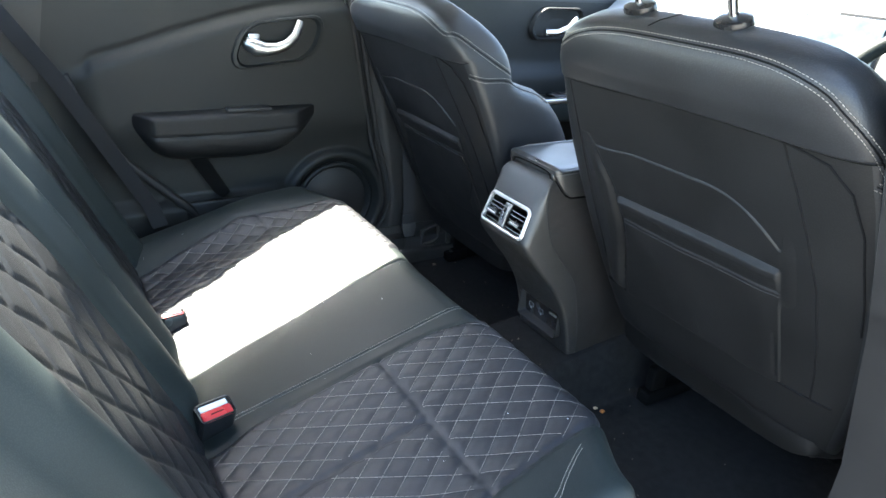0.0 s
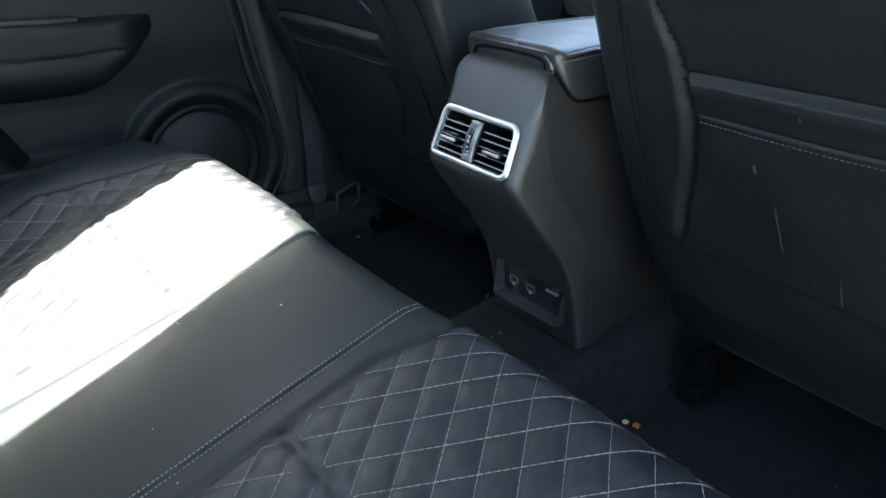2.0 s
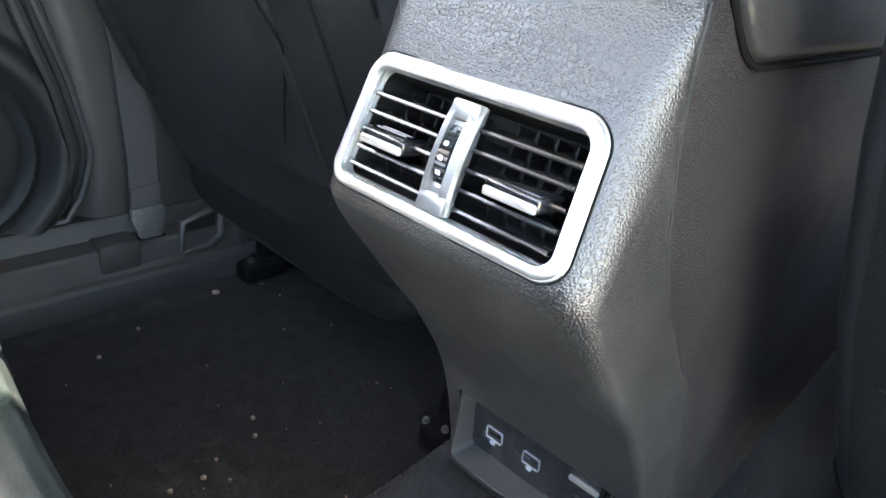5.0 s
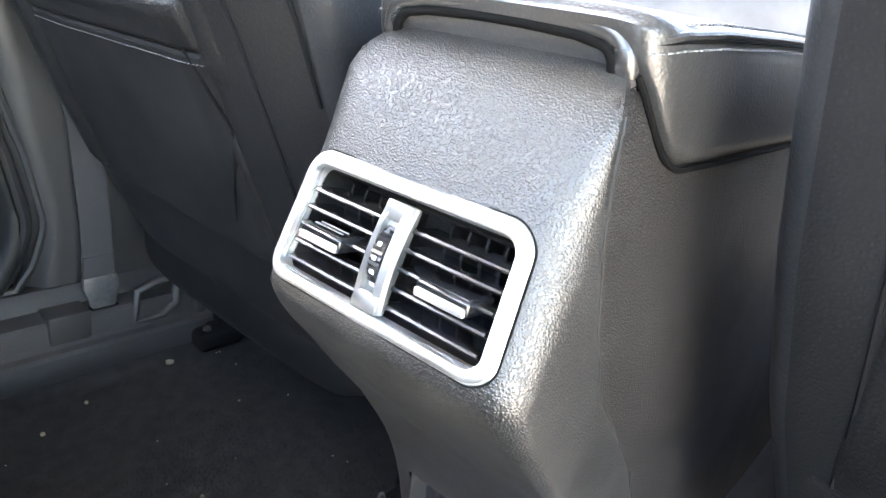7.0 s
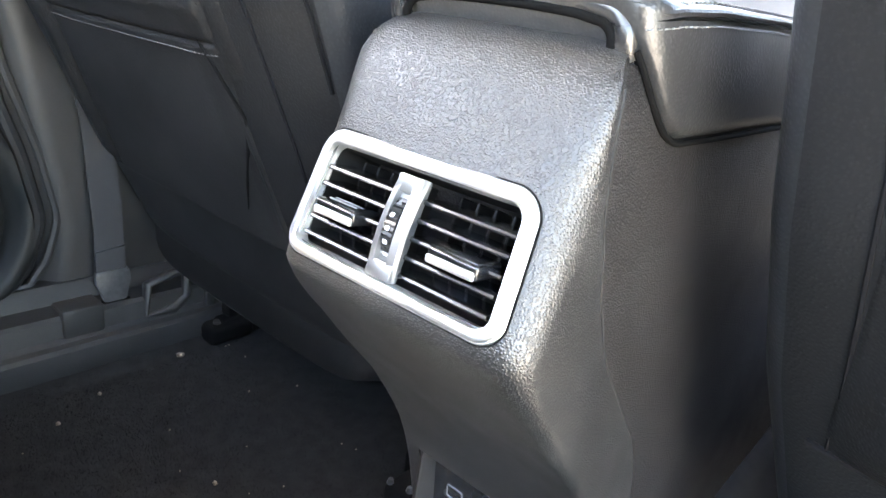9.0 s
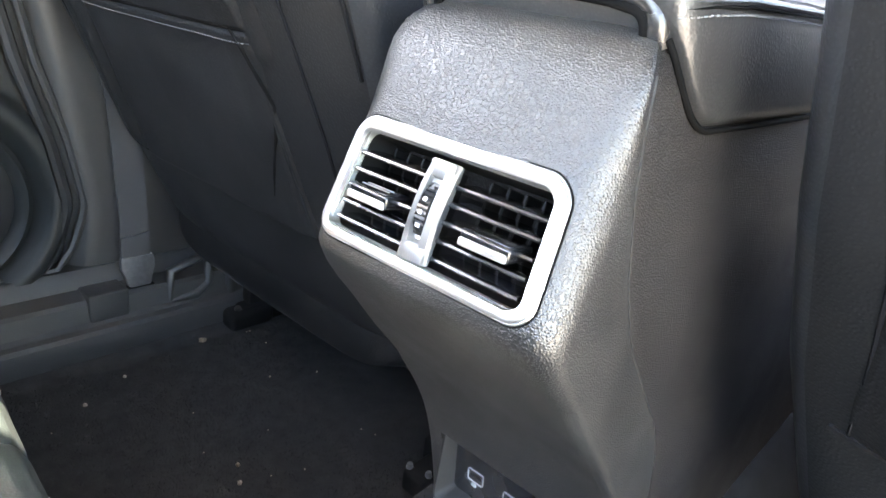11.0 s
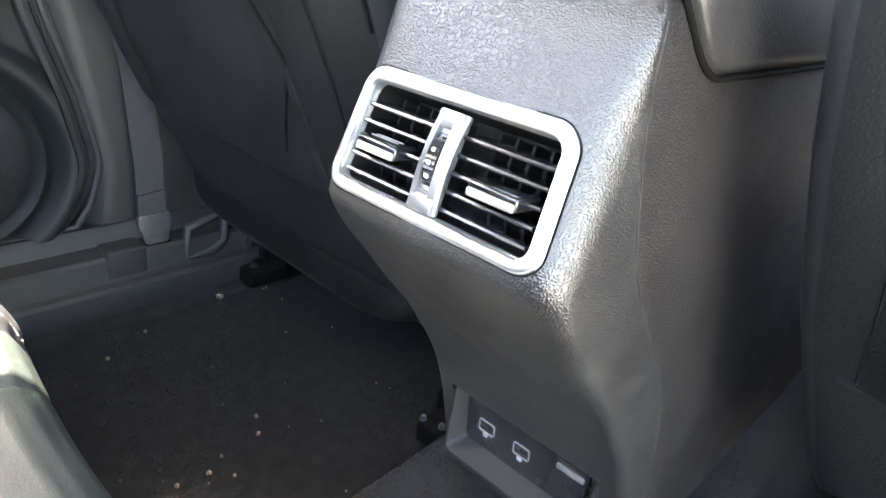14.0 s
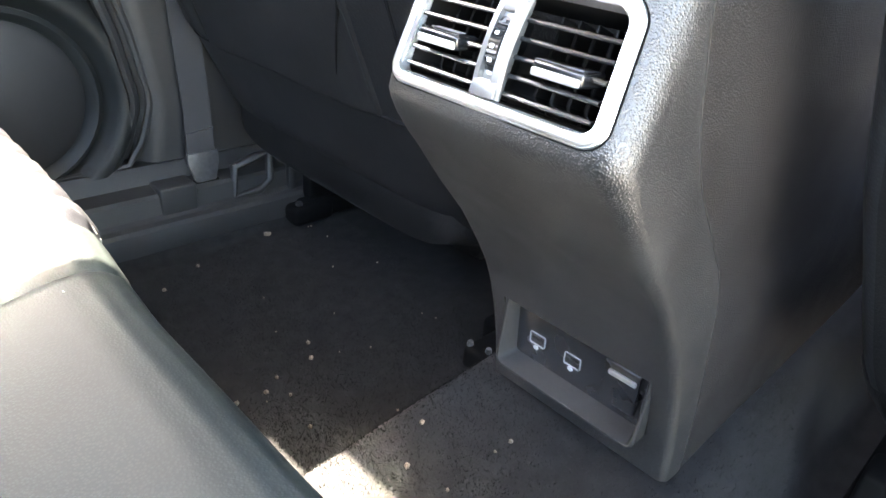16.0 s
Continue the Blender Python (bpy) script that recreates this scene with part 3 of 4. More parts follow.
def front_seat(name, sgn, dx, dz, label):
    yc = sgn * .41
    seat = thing(name, (.2 + dx, yc, 0), label, "car seat", "front seats")
    A, N = Vector((-.4104, 0, .9119)), Vector((-.9119, 0, -.4104))
    O = Vector((.179 + dx, yc, .28 + dz))
    D = .055
    LOW = .073

    def W(s):
        return table([(-.16, .18), (-.10, .23), (0, .252), (.10, .272), (.2, .283), (.3, .288), (.37, .290), (.45, .285), (.49, .279), (.512, .276), (.55, .268), (.581, .256), (.60, .245), (.612, .228), (.620, .208), (.6255, .182), (.629, .145), (.632, .09)], s)

    def R(s):
        """The rear face's offset along the backrest."""
        return .007 * smooth(.517, .523, s) + .006 * smooth(.52, .57, s) - table([(.565, 0), (.59, .003), (.605, .008), (.615, .014), (.622, .021), (.627, .030), (.631, .042), (.632, .046)], s) - .05 * smooth(-.02, -.16, s)

    def F(s):
        """The depth of the side bolsters towards the front: a shoulder over a lower bolster."""
        return table([(-.16, .15), (0, .22), (.18, .246), (.232, .242), (.283, .232), (.334, .211), (.375, .180), (.40, .148), (.418, .128), (.432, .118), (.443, .119), (.46, .126), (.485, .129), (.528, .118), (.565, .101), (.596, .080), (.612, .068), (.624, .061), (.632, .058)], s)

    def off(s, y):
        c = min(1.0, abs(y) / W(s)) ** (1 / .36)
        return -D + (R(s) + D) * math.sqrt(max(0, 1 - c * c)) ** .36

    def bow(s, y):
        """The cross seam sags towards the sides."""
        return .009 * max(0.0, 1 - (y / .255) ** 2) * groove(s - .52, .04)

    def P(s, y, h=0.0):
        return O + A * (s + bow(s, y)) + Vector((0, y, 0)) + N * (off(s, y) + h)

    def slim(s, depth):
        """The shoulders narrow towards the front; depth runs from the rear face (0) to the front (1)."""
        return 1 - .15 * smooth(.50, .61, s) * depth

    def flank(s, d, side, h=0.0):
        """On the side of the backrest, at a depth."""
        u = min(.999, (d + D) / (R(s) + D) if d > -D else (-D - d) / (F(s) - D))
        y = W(s) * math.sqrt(1 - u ** (2 / .36)) ** .36 + h
        return O + A * s + Vector((0, side * y, 0)) + N * d

    rings = []
    for s in list(np.linspace(-.16, .510, 70)) + [.514, .5165, .5175, .519, .521, .523, .526, .532, .54, .55, .56, .57, .578, .586, .594, .601, .607, .612, .6165, .6205, .624, .627, .6293, .631, .632]:
        ring = []
        for k in range(128):
            q = 2 * math.pi * k / 128
            c, sn = math.cos(q), math.sin(q)
            y = W(s) * math.copysign(abs(c) ** .36, c)
            if sn >= 0:
                d = -D + (R(s) + D) * sn ** .36
            else:
                d = -D - (F(s) - D) * abs(sn) ** .36
                d += max(0, F(s) - 2 * D) * smooth(.80, .45, abs(y) / W(s))
            y *= slim(s, .5 - .5 * math.copysign(abs(sn) ** .36, sn))
            ring.append(O + A * (s + (bow(s, y) if sn > 0 else 0)) + Vector((0, y, 0)) + N * d)
        rings.append(ring)
    low = 73
    whole = loft(rings)
    bmesh.ops.recalc_face_normals(whole, faces=whole.faces)
    whole.normal_update()
    tree = BVHTree.FromBMesh(whole)
    part("backrest", loft(rings, True, lambda i, j: i < low and 11 <= j < 53), SEATSIDE, seat, "", 80)
    part("back_panel", loft(rings[:low + 1], False, lambda i, j: not 11 <= j < 53), SEATBACK, seat, "dark rear panel below the cross seam", 80)

    # rear panel: an arched pad over a map pocket with a rolled lip, beside a padded strip
    def fold_y(s):
        return table([(.06, .184), (.077, .182), (.145, .172), (.20, .159), (.245, .155), (.272, .155), (.30, .160), (.338, .168), (.376, .186), (.40, .196), (.44, .215)], s)

    def pan_h(s, y):
        f = fold_y(s)
        top = .418 - .060 * (max(0, -y - .03) / .12) ** 2.2 - .010 * smooth(.10, .18, y)
        inside = min(y + .158, f - y)
        q = min(inside, top - s)
        h = -.0045 + .0072 * smooth(-.002, .0035, q)
        sag = .316 - .003 * (y / .15) ** 2
        pocket = smooth(sag + .0006, sag - .0060, s)
        wide = smooth(.0, .004, y + .158) * smooth(-.002, .010, f - y)
        h += pocket * (wide * .0034 * smooth(.250, .300, s) + .0028 * smooth(0, .035, y + .158) * smooth(-.002, .010, f - y))
        h += .0022 * groove(s - sag + .012, .009) * wide - .0030 * groove(s - sag - .0025, .0022) * wide
        h -= .0034 * groove(s - .2725, .0024) * wide
        low = smooth(.19, .175, s) * smooth(.085, .10, s)
        h -= .0018 * groove(y + .148, .004) * low
        u = (y - f) / (.236 - f)
        if u > 0:
            h += .0045 * smooth(1, .9, u) + (.0085 + .003 * smooth(.34, .24, s)) * smooth(0, .22, u) * smooth(1.0, .35, u) * smooth(.44, .34, s) * smooth(.062, .10, s)
        h += .0065 * smooth(-.1545, -.160, y) * smooth(-.207, -.165, y) * smooth(.43, .34, s) * (.12 + .88 * smooth(.225, .262, s)) * smooth(.064, .10, s)
        h += .0012 * noise.noise((s * 14, y * 14, 4 + sgn)) + .0030 * pocket * noise.noise((s * 9 + y * 5, y * 6, 7 + sgn)) * smooth(0, .04, q)
        return h

    part("map_pocket", grid(list(np.linspace(.0655, .255, 80)) + list(np.linspace(.2565, .330, 62)) + list(np.linspace(.332, .432, 60)), [-.207 + .407 * k / 190 + .04 * (k / 190) ** 8 for k in range(191)], lambda s, y: P(s, y, pan_h(s, y) - .006 * smooth(.010, 0, min(s - .0655, .432 - s, y + .207, .240 - y)))), SEATBACK, seat, "arched rear panel with stitched map pocket", 80)
    bm = stitches([(P(.2640, y, pan_h(.2640, y) + .0004), N) for y in np.linspace(-.157, .150, 60)], bmesh.new(), .0034, .0018, .0008)
    tagged(part("pocket_stitching", bm, DULL, seat, "grey pocket stitching"), kind="stuff")
    # seams
    bm = tube([P(.5175, y, -.0004) for y in np.linspace(-W(.518) + .006, W(.518) - .006, 40)], .0018, 6)
    part("cross_seam", bm, SEAM, seat)
    edge = [P(s, .238 - .010 * smooth(.30, .08, s), -.0002) for s in np.linspace(.515, LOW, 40)]
    part("side_seam", tube(edge, .0014, 6), SEAM, seat)
    edge = [P(s, -table([(.073, .206), (.13, .211), (.196, .213), (.304, .209), (.385, .195), (.458, .178), (.529, .157)], s), -.0002) for s in np.linspace(.516, LOW, 40)]
    part("side_seam", tube(edge, .0018, 6), SEAM, seat)
    edge = [P(s, -table([(.25, .268), (.304, .269), (.417, .262), (.474, .246), (.505, .218), (.513, .188), (.518, .155)], s), .001) for s in list(np.linspace(.518, .505, 8)) + list(np.linspace(.50, .25, 30))]
    part("side_seam", tube(edge, .0016, 6), SEAM, seat)
    low = [P(LOW, y, .0002) for y in np.linspace(-.238, .238, 40)]
    part("lower_seam", tube(low, .0022, 6), SEAM, seat)
    # double stitched seams, laid on the surface of the backrest
    def skin(s, q, side):
        """A place on the backrest by height and by the angle round it from its side (0) to its rear (90) or front (-90)."""
        c, sn = math.cos(radians(q)), math.sin(radians(q))
        depth = (R(s) + D) * sn ** .36 if sn >= 0 else -(F(s) - D) * (-sn) ** .36
        return O + A * s + Vector((0, side * W(s) * max(0, c) ** .36 * slim(s, .5 - .5 * math.copysign(abs(sn) ** .36, sn)), 0)) + N * (depth - D)

    def rear_q(s, y):
        return math.degrees(math.acos(min(1, y / W(s)) ** (1 / .36)))

    def side_q(s, d):
        u = (d + D) / (R(s) + D) if d > -D else (d + D) / (F(s) - D)
        return math.degrees(math.asin(math.copysign(min(1, abs(u)) ** (1 / .36), u)))

    def seam(pts, name, label):
        """A dark seam between two rows of stitches along points of the backrest."""
        pts = [Vector(p) for p in pts]
        for turn in range(25):
            pts = [pts[0]] + [(p + 2 * q + r) / 4 for p, q, r in zip(pts, pts[1:], pts[2:])] + [pts[-1]]
        bm, line, lines = bmesh.new(), [], [[], []]
        for k in range(1, len(pts) - 1):
            t = (pts[k + 1] - pts[k - 1]).normalized()
            p, n, face, gap = tree.find_nearest(pts[k])
            n = n if n.dot(p - O - A * .40 + N * .06) > 0 else -n
            line.append(p - n * .0005)
            for w in (0, 1):
                p2, n2, face, gap = tree.find_nearest(p + n.cross(t) * (.0048 if w else -.0048))
                n2 = n2 if n2.dot(n) > 0 else -n2
                lines[w].append((p2 + n2 * .0003, n2))
        for run in lines:
            stitches(run, bm, .0036, .0020, .0009)
        tagged(part(name + "_stitching", bm, THREAD, seat, label), kind="stuff")
        part(name + "_seam", tube(line, .0014, 6), SEAM, seat)

    half = {}
    for side in (1, -1):
        top = [P(s, side * y) for s, y in ((.6215, 0), (.6215, .05), (.621, .10), (.617, .15), (.608, .19), (.597, .216))]
        end = flank(.50, -.022, side) if side == sgn else flank(.452, -.102, side)
        half[side] = [p.lerp(q, k / 12) for p, q in zip(top, top[1:]) for k in range(12)] + [top[-1].lerp(end, k / 50) + Vector((0, side * (.008 if side == sgn else .02) * math.sin(math.pi * k / 50), 0)) for k in range(51)]
        way = [(s, side_q(s, d)) for s, d in ((.491, -.012), (.478, -.030), (.463, -.058), (.426, -.104), (.384, -.150), (.335, -.187))]
        ks = list(np.linspace(0, len(way) - 1, 50))
        seam([skin(table(list(enumerate(w[0] for w in way)), k), table(list(enumerate(w[1] for w in way)), k), side) for k in ks], "bolster", "pale double stitching on the side bolster")
        run = [(skin(s, -38, side), (Vector((0, side * .7, 0)) - N * .7)) for s in np.linspace(.60, .437, 30)]
        tagged(part("edge_stitching", stitches(run, bmesh.new(), .0038, .0022, .0009), THREAD, seat, "pale stitching along the shoulder edge"), kind="stuff")
    seam(half[-1][::-1] + half[1][1:], "top", "pale double stitching round the shoulders")
    # cross seam over the top between the posts
    zip_line = [tree.find_nearest(O + A * (.635 - .004 * k / 10) + Vector((0, -sgn * (.062 - .050 * k / 10), 0)) - N * (.018 + .075 * k / 10))[0] for k in range(11)]
    part("top_cross_seam", tube(zip_line, .0011, 6), SEAM, seat)
    # headrest posts and guides
    for yy in (-.080 - .031 * sgn, .080 - .031 * sgn):
        base = O + A * .622 + Vector((0, yy, 0)) - N * .056
        bm = bmesh.new()
        rings = []
        for r, h in ((.012, -.01), (.025, .0), (.027, .010), (.025, .016), (.018, .019), (.008, .020)):
            rings.append([base + A * h + Vector((0, r * math.cos(6.2832 * i / 20), 0)) + N * (r * .8 * math.sin(6.2832 * i / 20)) for i in range(20)])
        part("post_guide", loft(rings), GLOSS, seat, "glossy black post guide")
        part("headrest_post", tube([base, base + A * .13], .0065, 12), CHROME, seat, "chrome headrest post")
    head = Matrix.Translation(O + A * .86 - N * D) @ pose(0, 0, 0, 0, -24, 0)
    part("headrest", rbox(-.05, .05, -.13, .13, -.09, .09, .04, 5, None, head), SEATBACK, seat)
    # scuffs on the pocket of the driver seat
    if sgn < 0:
        for s, y, ds, dy in SCUFFS:
            part("scuff", grid(list(np.linspace(s - ds / 2, s + ds / 2, 6)), list(np.linspace(y - dy / 2, y + dy / 2, 3)), lambda a, b: P(a, b + (a - s) * .15, pan_h(a, b) + .0005)), SCUFF, seat, "pale scuff mark")
    # cushion, base and rails
    rings = []
    for x in np.linspace(.10, .60, 24):
        ring = []
        for k in range(32):
            q = 2 * math.pi * k / 32
            c, sn = math.cos(q), math.sin(q)
            y = .25 * math.copysign(abs(c) ** .4, c)
            z = .075 * math.copysign(abs(sn) ** .4, sn)
            z += .03 * groove(abs(y) - .21, .05) if sn > 0 else 0
            ring.append((x + dx + .10, yc + y * table([(.10, .85), (.16, 1), (.5, 1), (.60, .9)], x), .26 + dz + .16 * (x - .1) * .6 + z * table([(.10, .8), (.16, 1), (.55, 1), (.60, .7)], x)))
        rings.append(ring)
    part("cushion", loft(rings), SEATBACK, seat, "", 80)
    # base and rails near-black: the shade under the seat is in their colour
    part("base_cover", rbox(.37 + dx, .68 + dx, yc - .20, yc + .20, .10, .25 + dz, .03), BLACK, seat)
    for yy in (-.205 * sgn, .228 * sgn):
        part("seat_rail", rbox(.30 + dx, .80 + dx, yc + yy - .018, yc + yy + .018, .006, .040, .006), BLACK, seat)
        part("rail_foot", rbox(.315 + dx, .36 + dx, yc + yy - .012, yc + yy + .012, .038, .10, .006), BLACK, seat)
    if sgn > 0:
        end = part("rail_end", rbox(.236, .31, .168, .204, .002, .034, .008), BLACK, seat, "black rail end with two bolts")
        for x, y in ((.244, .198), (.250, .174)):
            bm = bmesh.new()
            bmesh.ops.create_cone(bm, cap_ends=True, segments=10, radius1=.0045, radius2=.003, depth=.006, matrix=Matrix.Translation((x, y, .036)))
            part("bolt", bm, DIVIDER, end)
        outer = part("rail_end", rbox(.268, .345, .612, .660, .004, .036, .010), BLACK, seat, "black outer rail end with a bolt")
        bm = bmesh.new()
        bmesh.ops.create_cone(bm, cap_ends=True, segments=12, radius1=.0065, radius2=.005, depth=.008, matrix=pose(.286, .628, .037, 8, -10, 0))
        part("bolt", bm, TRIM, outer)
        part("rail_bracket", rbox(.285, .300, .655, .668, .02, .115, .004, 2), TRIM, seat, "grey upright bracket at the outer rail")
        fold = [(.275, -.138), (.260, -.146), (.235, -.154), (.211, -.157), (.180, -.146), (.144, -.128), (.110, -.110)]
        # black line laid along the crease in place of its shade
        part("pocket_fold_shade", tube([P(a, b, pan_h(a, b) + .0002) for a, b in fold], [.0006, .0016, .0018, .0016, .0016, .0014, .0005], 6), BLACK, seat, "black line for the shade of the pocket fold")
    return seat


front_seat("driver_seat", -1, 0.0, 0.0, "black leatherette driver seat seen from behind, map pocket, chrome posts")
front_seat("passenger_seat", 1, -.0095, -.034, "black leatherette passenger seat seen from behind, pale stitching")

# ---- centre console ----
con = thing("centre_console", (.2, 0, .1), "black grained console with rear air vents and sockets", "console")
FX = [(.11, .154), (.15, .146), (.20, .132), (.235, .118), (.26, .104), (.30, .076), (.333, .047), (.358, .027), (.375, .012), (.388, .002), (.397, -.0035), (.403, -.0060), (.411, -.0050), (.4165, -.0035), (.4685, .0165), (.473, .018), (.50, .0300), (.515, .0375), (.525, .0435), (.533, .0510), (.538, .0620)]
FW = [(.11, .092), (.25, .089), (.36, .086), (.40, .0845), (.45, .0825), (.50, .0800), (.515, .0790), (.523, .0772), (.529, .0740), (.534, .0695), (.538, .063)]
FS = [(.10, .180), (.185, .172), (.25, .1585), (.279, .1515), (.309, .1370), (.325, .122), (.35, .1020), (.376, .080), (.395, .0680), (.426, .0545), (.44, .0515), (.4666, .0446), (.50, .0426), (.518, .0450), (.527, .0505), (.533, .0600), (.538, .0720)]


def con_ring(z):
    x, w, xs = table(FX, z), table(FW, z), table(FS, z)
    r = table([(.25, .0085), (.34, .0095), (.38, .0125), (.43, .019), (.47, .021), (.51, .020), (.538, .010)], z)
    back = max(.004, min(r, xs - .0040 - x))
    e = w - r
    b = min(e * .93, .0705) if z < .3 else e * .93
    flat = [-e, -b, -.030, 0, .030, b, e]
    pts = [(xs, -w), (xs - .0012, -w), (xs - .003, -w)]
    for a in range(0, 6):
        q = radians(90 * a / 6)
        pts.append((x + back - back * math.sin(q), -(w - r) - r * math.cos(q)))
    pts += [(x, y) for y in flat]
    for a in range(1, 7):
        q = radians(90 * a / 6)
        pts.append((x + back - back * math.cos(q), (w - r) + r * math.sin(q)))
    pts += [(xs - .003, w), (xs - .0012, w), (xs, w)]
    crown = .004 * smooth(.30, .40, z)
    return [(px - crown * (1 - (py / w) ** 2) * (1 if px < x + back else 0), py, z) for px, py in pts]


ZS = [.110, .118, .135, .152, .170, .190, .212, .225, .24, .255, .27, .285, .30, .315, .33, .345, .36, .375, .388, .397, .403, .41, .4165, .430, .4425, .455, .4685, .475, .485, .495, .505, .515, .522, .528, .533, .536, .538]
FLAT0 = 9


def con_skip(i, j):
    z0, z1 = ZS[i], ZS[i + 1]
    inside = FLAT0 + 1 <= j < FLAT0 + 5 if z0 < .3 else FLAT0 <= j < FLAT0 + 6
    return inside and ((.152 <= z0 and z1 <= .2125) or (.416 <= z0 and z1 <= .469))


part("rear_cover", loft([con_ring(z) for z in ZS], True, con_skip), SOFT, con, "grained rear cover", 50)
rings = []
for z in [.09, .15] + [.20 + .0125 * k for k in range(26)] + [.525, .530]:
    w, xs = table(FW, z) - .0014, table(FS, z) - .006
    rings.append([(xs + .0015, -w, z), (xs + .06, -w - .001, z), (.35, -w - .004, z), (.62, -w - .008, z), (.62, w + .008, z), (.35, w + .004, z), (xs + .06, w + .001, z), (xs + .0015, w, z)])
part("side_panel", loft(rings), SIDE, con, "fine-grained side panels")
for sgn in (1, -1):
    part("cover_edge", tube([(table(FS, z) + .0004, sgn * (table(FW, z) + .0001), z) for z in np.linspace(.115, .52, 90)], .0008, 6), TRIM, con)
part("front_tunnel", rbox(.60, 1.15, -.11, .11, .10, .47, .03), SIDE, con)

# vents: local frame on the sloping face
VC = Vector((.0026, .0012, .4420))
VU, VN = Vector((.3584, 0, .9336)), Vector((-.9336, 0, .3584))
VM = Matrix(((0, VU.x, VN.x, VC.x), (-1, VU.y, VN.y, VC.y), (0, VU.z, VN.z, VC.z), (0, 0, 0, 1)))



def vent_frame(rows, bm=None):
    """Rings of (half width, height above, height below, radius, out) in the vent's frame, bowed along the top."""
    bm = bm or bmesh.new()
    rings = []
    for w, up, down, r, out in rows:
        mid, h = (up - down) / 2, (up + down) / 2
        ring = []
        for a, b in rounded(w, h, r, 10):
            b += mid
            ring.append(VM @ Vector((a * (1 - .030 * b / .033), b + (1 - (a / .070) ** 2) * (.0042 if b > 0 else -.0002), out - .0066 * (a / .068) ** 2 + .0040)))
        rings.append(ring)
    return loft(rings, False, None, bm)


vent = part("air_vent", vent_frame([(.0714, .0352, .0338, .0125, -.004), (.0714, .0352, .0338, .0125, .0004), (.0710, .0348, .0334, .0122, .0010), (.0706, .0344, .0330, .0120, .0006), (.0704, .0342, .0328, .0119, .0026), (.0699, .0337, .0323, .0115, .0033), (.0680, .0315, .0305, .0100, .0038), (.0655, .0285, .0283, .0078, .0034), (.0648, .0276, .0276, .0072, .0026), (.0645, .0272, .0273, .0068, -.0004), (.0634, .0262, .0264, .0060, -.0050)]), BEZEL, con, "satin silver vent surround")
# black ring filled in as the shaded gap round the surround
part("vent_shadow_gap", vent_frame([(.0722, .0360, .0346, .0130, -.003), (.0722, .0360, .0346, .0130, .0002), (.0712, .0350, .0336, .0123, .0002), (.0712, .0350, .0336, .0123, -.003)]), BLACK, vent)
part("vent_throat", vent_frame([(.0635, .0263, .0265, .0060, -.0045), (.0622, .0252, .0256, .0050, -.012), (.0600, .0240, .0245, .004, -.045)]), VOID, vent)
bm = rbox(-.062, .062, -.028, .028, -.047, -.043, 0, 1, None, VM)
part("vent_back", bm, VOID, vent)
for sidey in (-1, 1):
    x0, x1 = (-.0622, -.0080) if sidey < 0 else (.0080, .0622)
    for k in range(5):
        b = -.0212 + k * .0092
        rows = []
        for xx in (x0, x1):
            rows.append([VM @ pose(0, b, -.005, 14, 0, 0) @ Vector((xx, p, o)) for o, p in ((-.014, -.0005), (-.004, -.0011), (.0010, -.0013), (.0026, -.0010), (.0032, 0), (.0026, .0010), (.0010, .0013), (-.004, .0011), (-.014, .0005))])
        part("vent_blade", loft(rows), BLADE, vent)
    for k in range(5):
        xx = x0 + (k + .5) * (x1 - x0) / 5
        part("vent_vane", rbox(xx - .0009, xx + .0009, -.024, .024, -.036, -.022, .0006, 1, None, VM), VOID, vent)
    xm = (x0 + x1) / 2 + (-.0055 if sidey < 0 else .0040)
    TM = VM @ pose(0, -.0045, -.003, 14, 0, 0)
    tab = part("vent_tab", rbox(xm - .0148, xm + .0148, -.0036, .0042, -.013, .0068, .0020, 3, None, TM), BLADE, vent, "grey vent slider with bright edge")
    part("tab_edge", rbox(xm - .0140, xm + .0140, -.0034, .0008, .0052, .0084, .0012, 3, None, TM), BEZEL, tab)
    part("tab_top", rbox(xm - .0140, xm + .0140, .0034, .0048, -.008, .0060, .0006, 2, None, TM), BLADE, tab)
    for o in ((-.003, .001) if sidey < 0 else ()):
        part("tab_ridge", rbox(xm - .0105, xm + .0105, .0044, .0053, o - .0005, o + .0005, .0003, 1, None, TM), VENTGREY, tab)
# divider with thumbwheel
rings = []
for b in np.linspace(-.0262, .0248, 24):
    bow = .0042 * (1 - (b / .030) ** 2)
    rings.append([VM @ Vector((a, b, o)) for a, o in ((-.0080, -.005), (-.0095, -.002 + bow), (-.0080, .0005 + bow), (-.0042, .0012 + bow), (-.0040, -.002 + bow), (.0040, -.002 + bow), (.0042, .0012 + bow), (.0085, .0005 + bow), (.0095, -.002 + bow), (.0070, -.005))])
div = part("vent_divider", loft(rings), VENTGREY, vent, "grey thumbwheel divider")
for b0, b1 in ((-.0268, -.0175), (.0160, .0252)):
    part("divider_end", rbox(-.0080, .0088, b0, b1, -.004, .0036, .0015, 2, None, VM), VENTGREY, div)
rings = []
for k in range(33):
    q = radians(-60 + 120 * k / 32)
    r = .0215 - (.0006 if k % 2 else 0)
    rings.append([VM @ Vector((a, r * math.sin(q), r * math.cos(q) - .0148)) for a in (-.0034, .0034)] + [VM @ Vector((a, .9 * r * math.sin(q), .9 * r * math.cos(q) - .0148)) for a in (.0034, -.0034)])
wheel = part("thumbwheel", loft(rings), GLOSS, div)
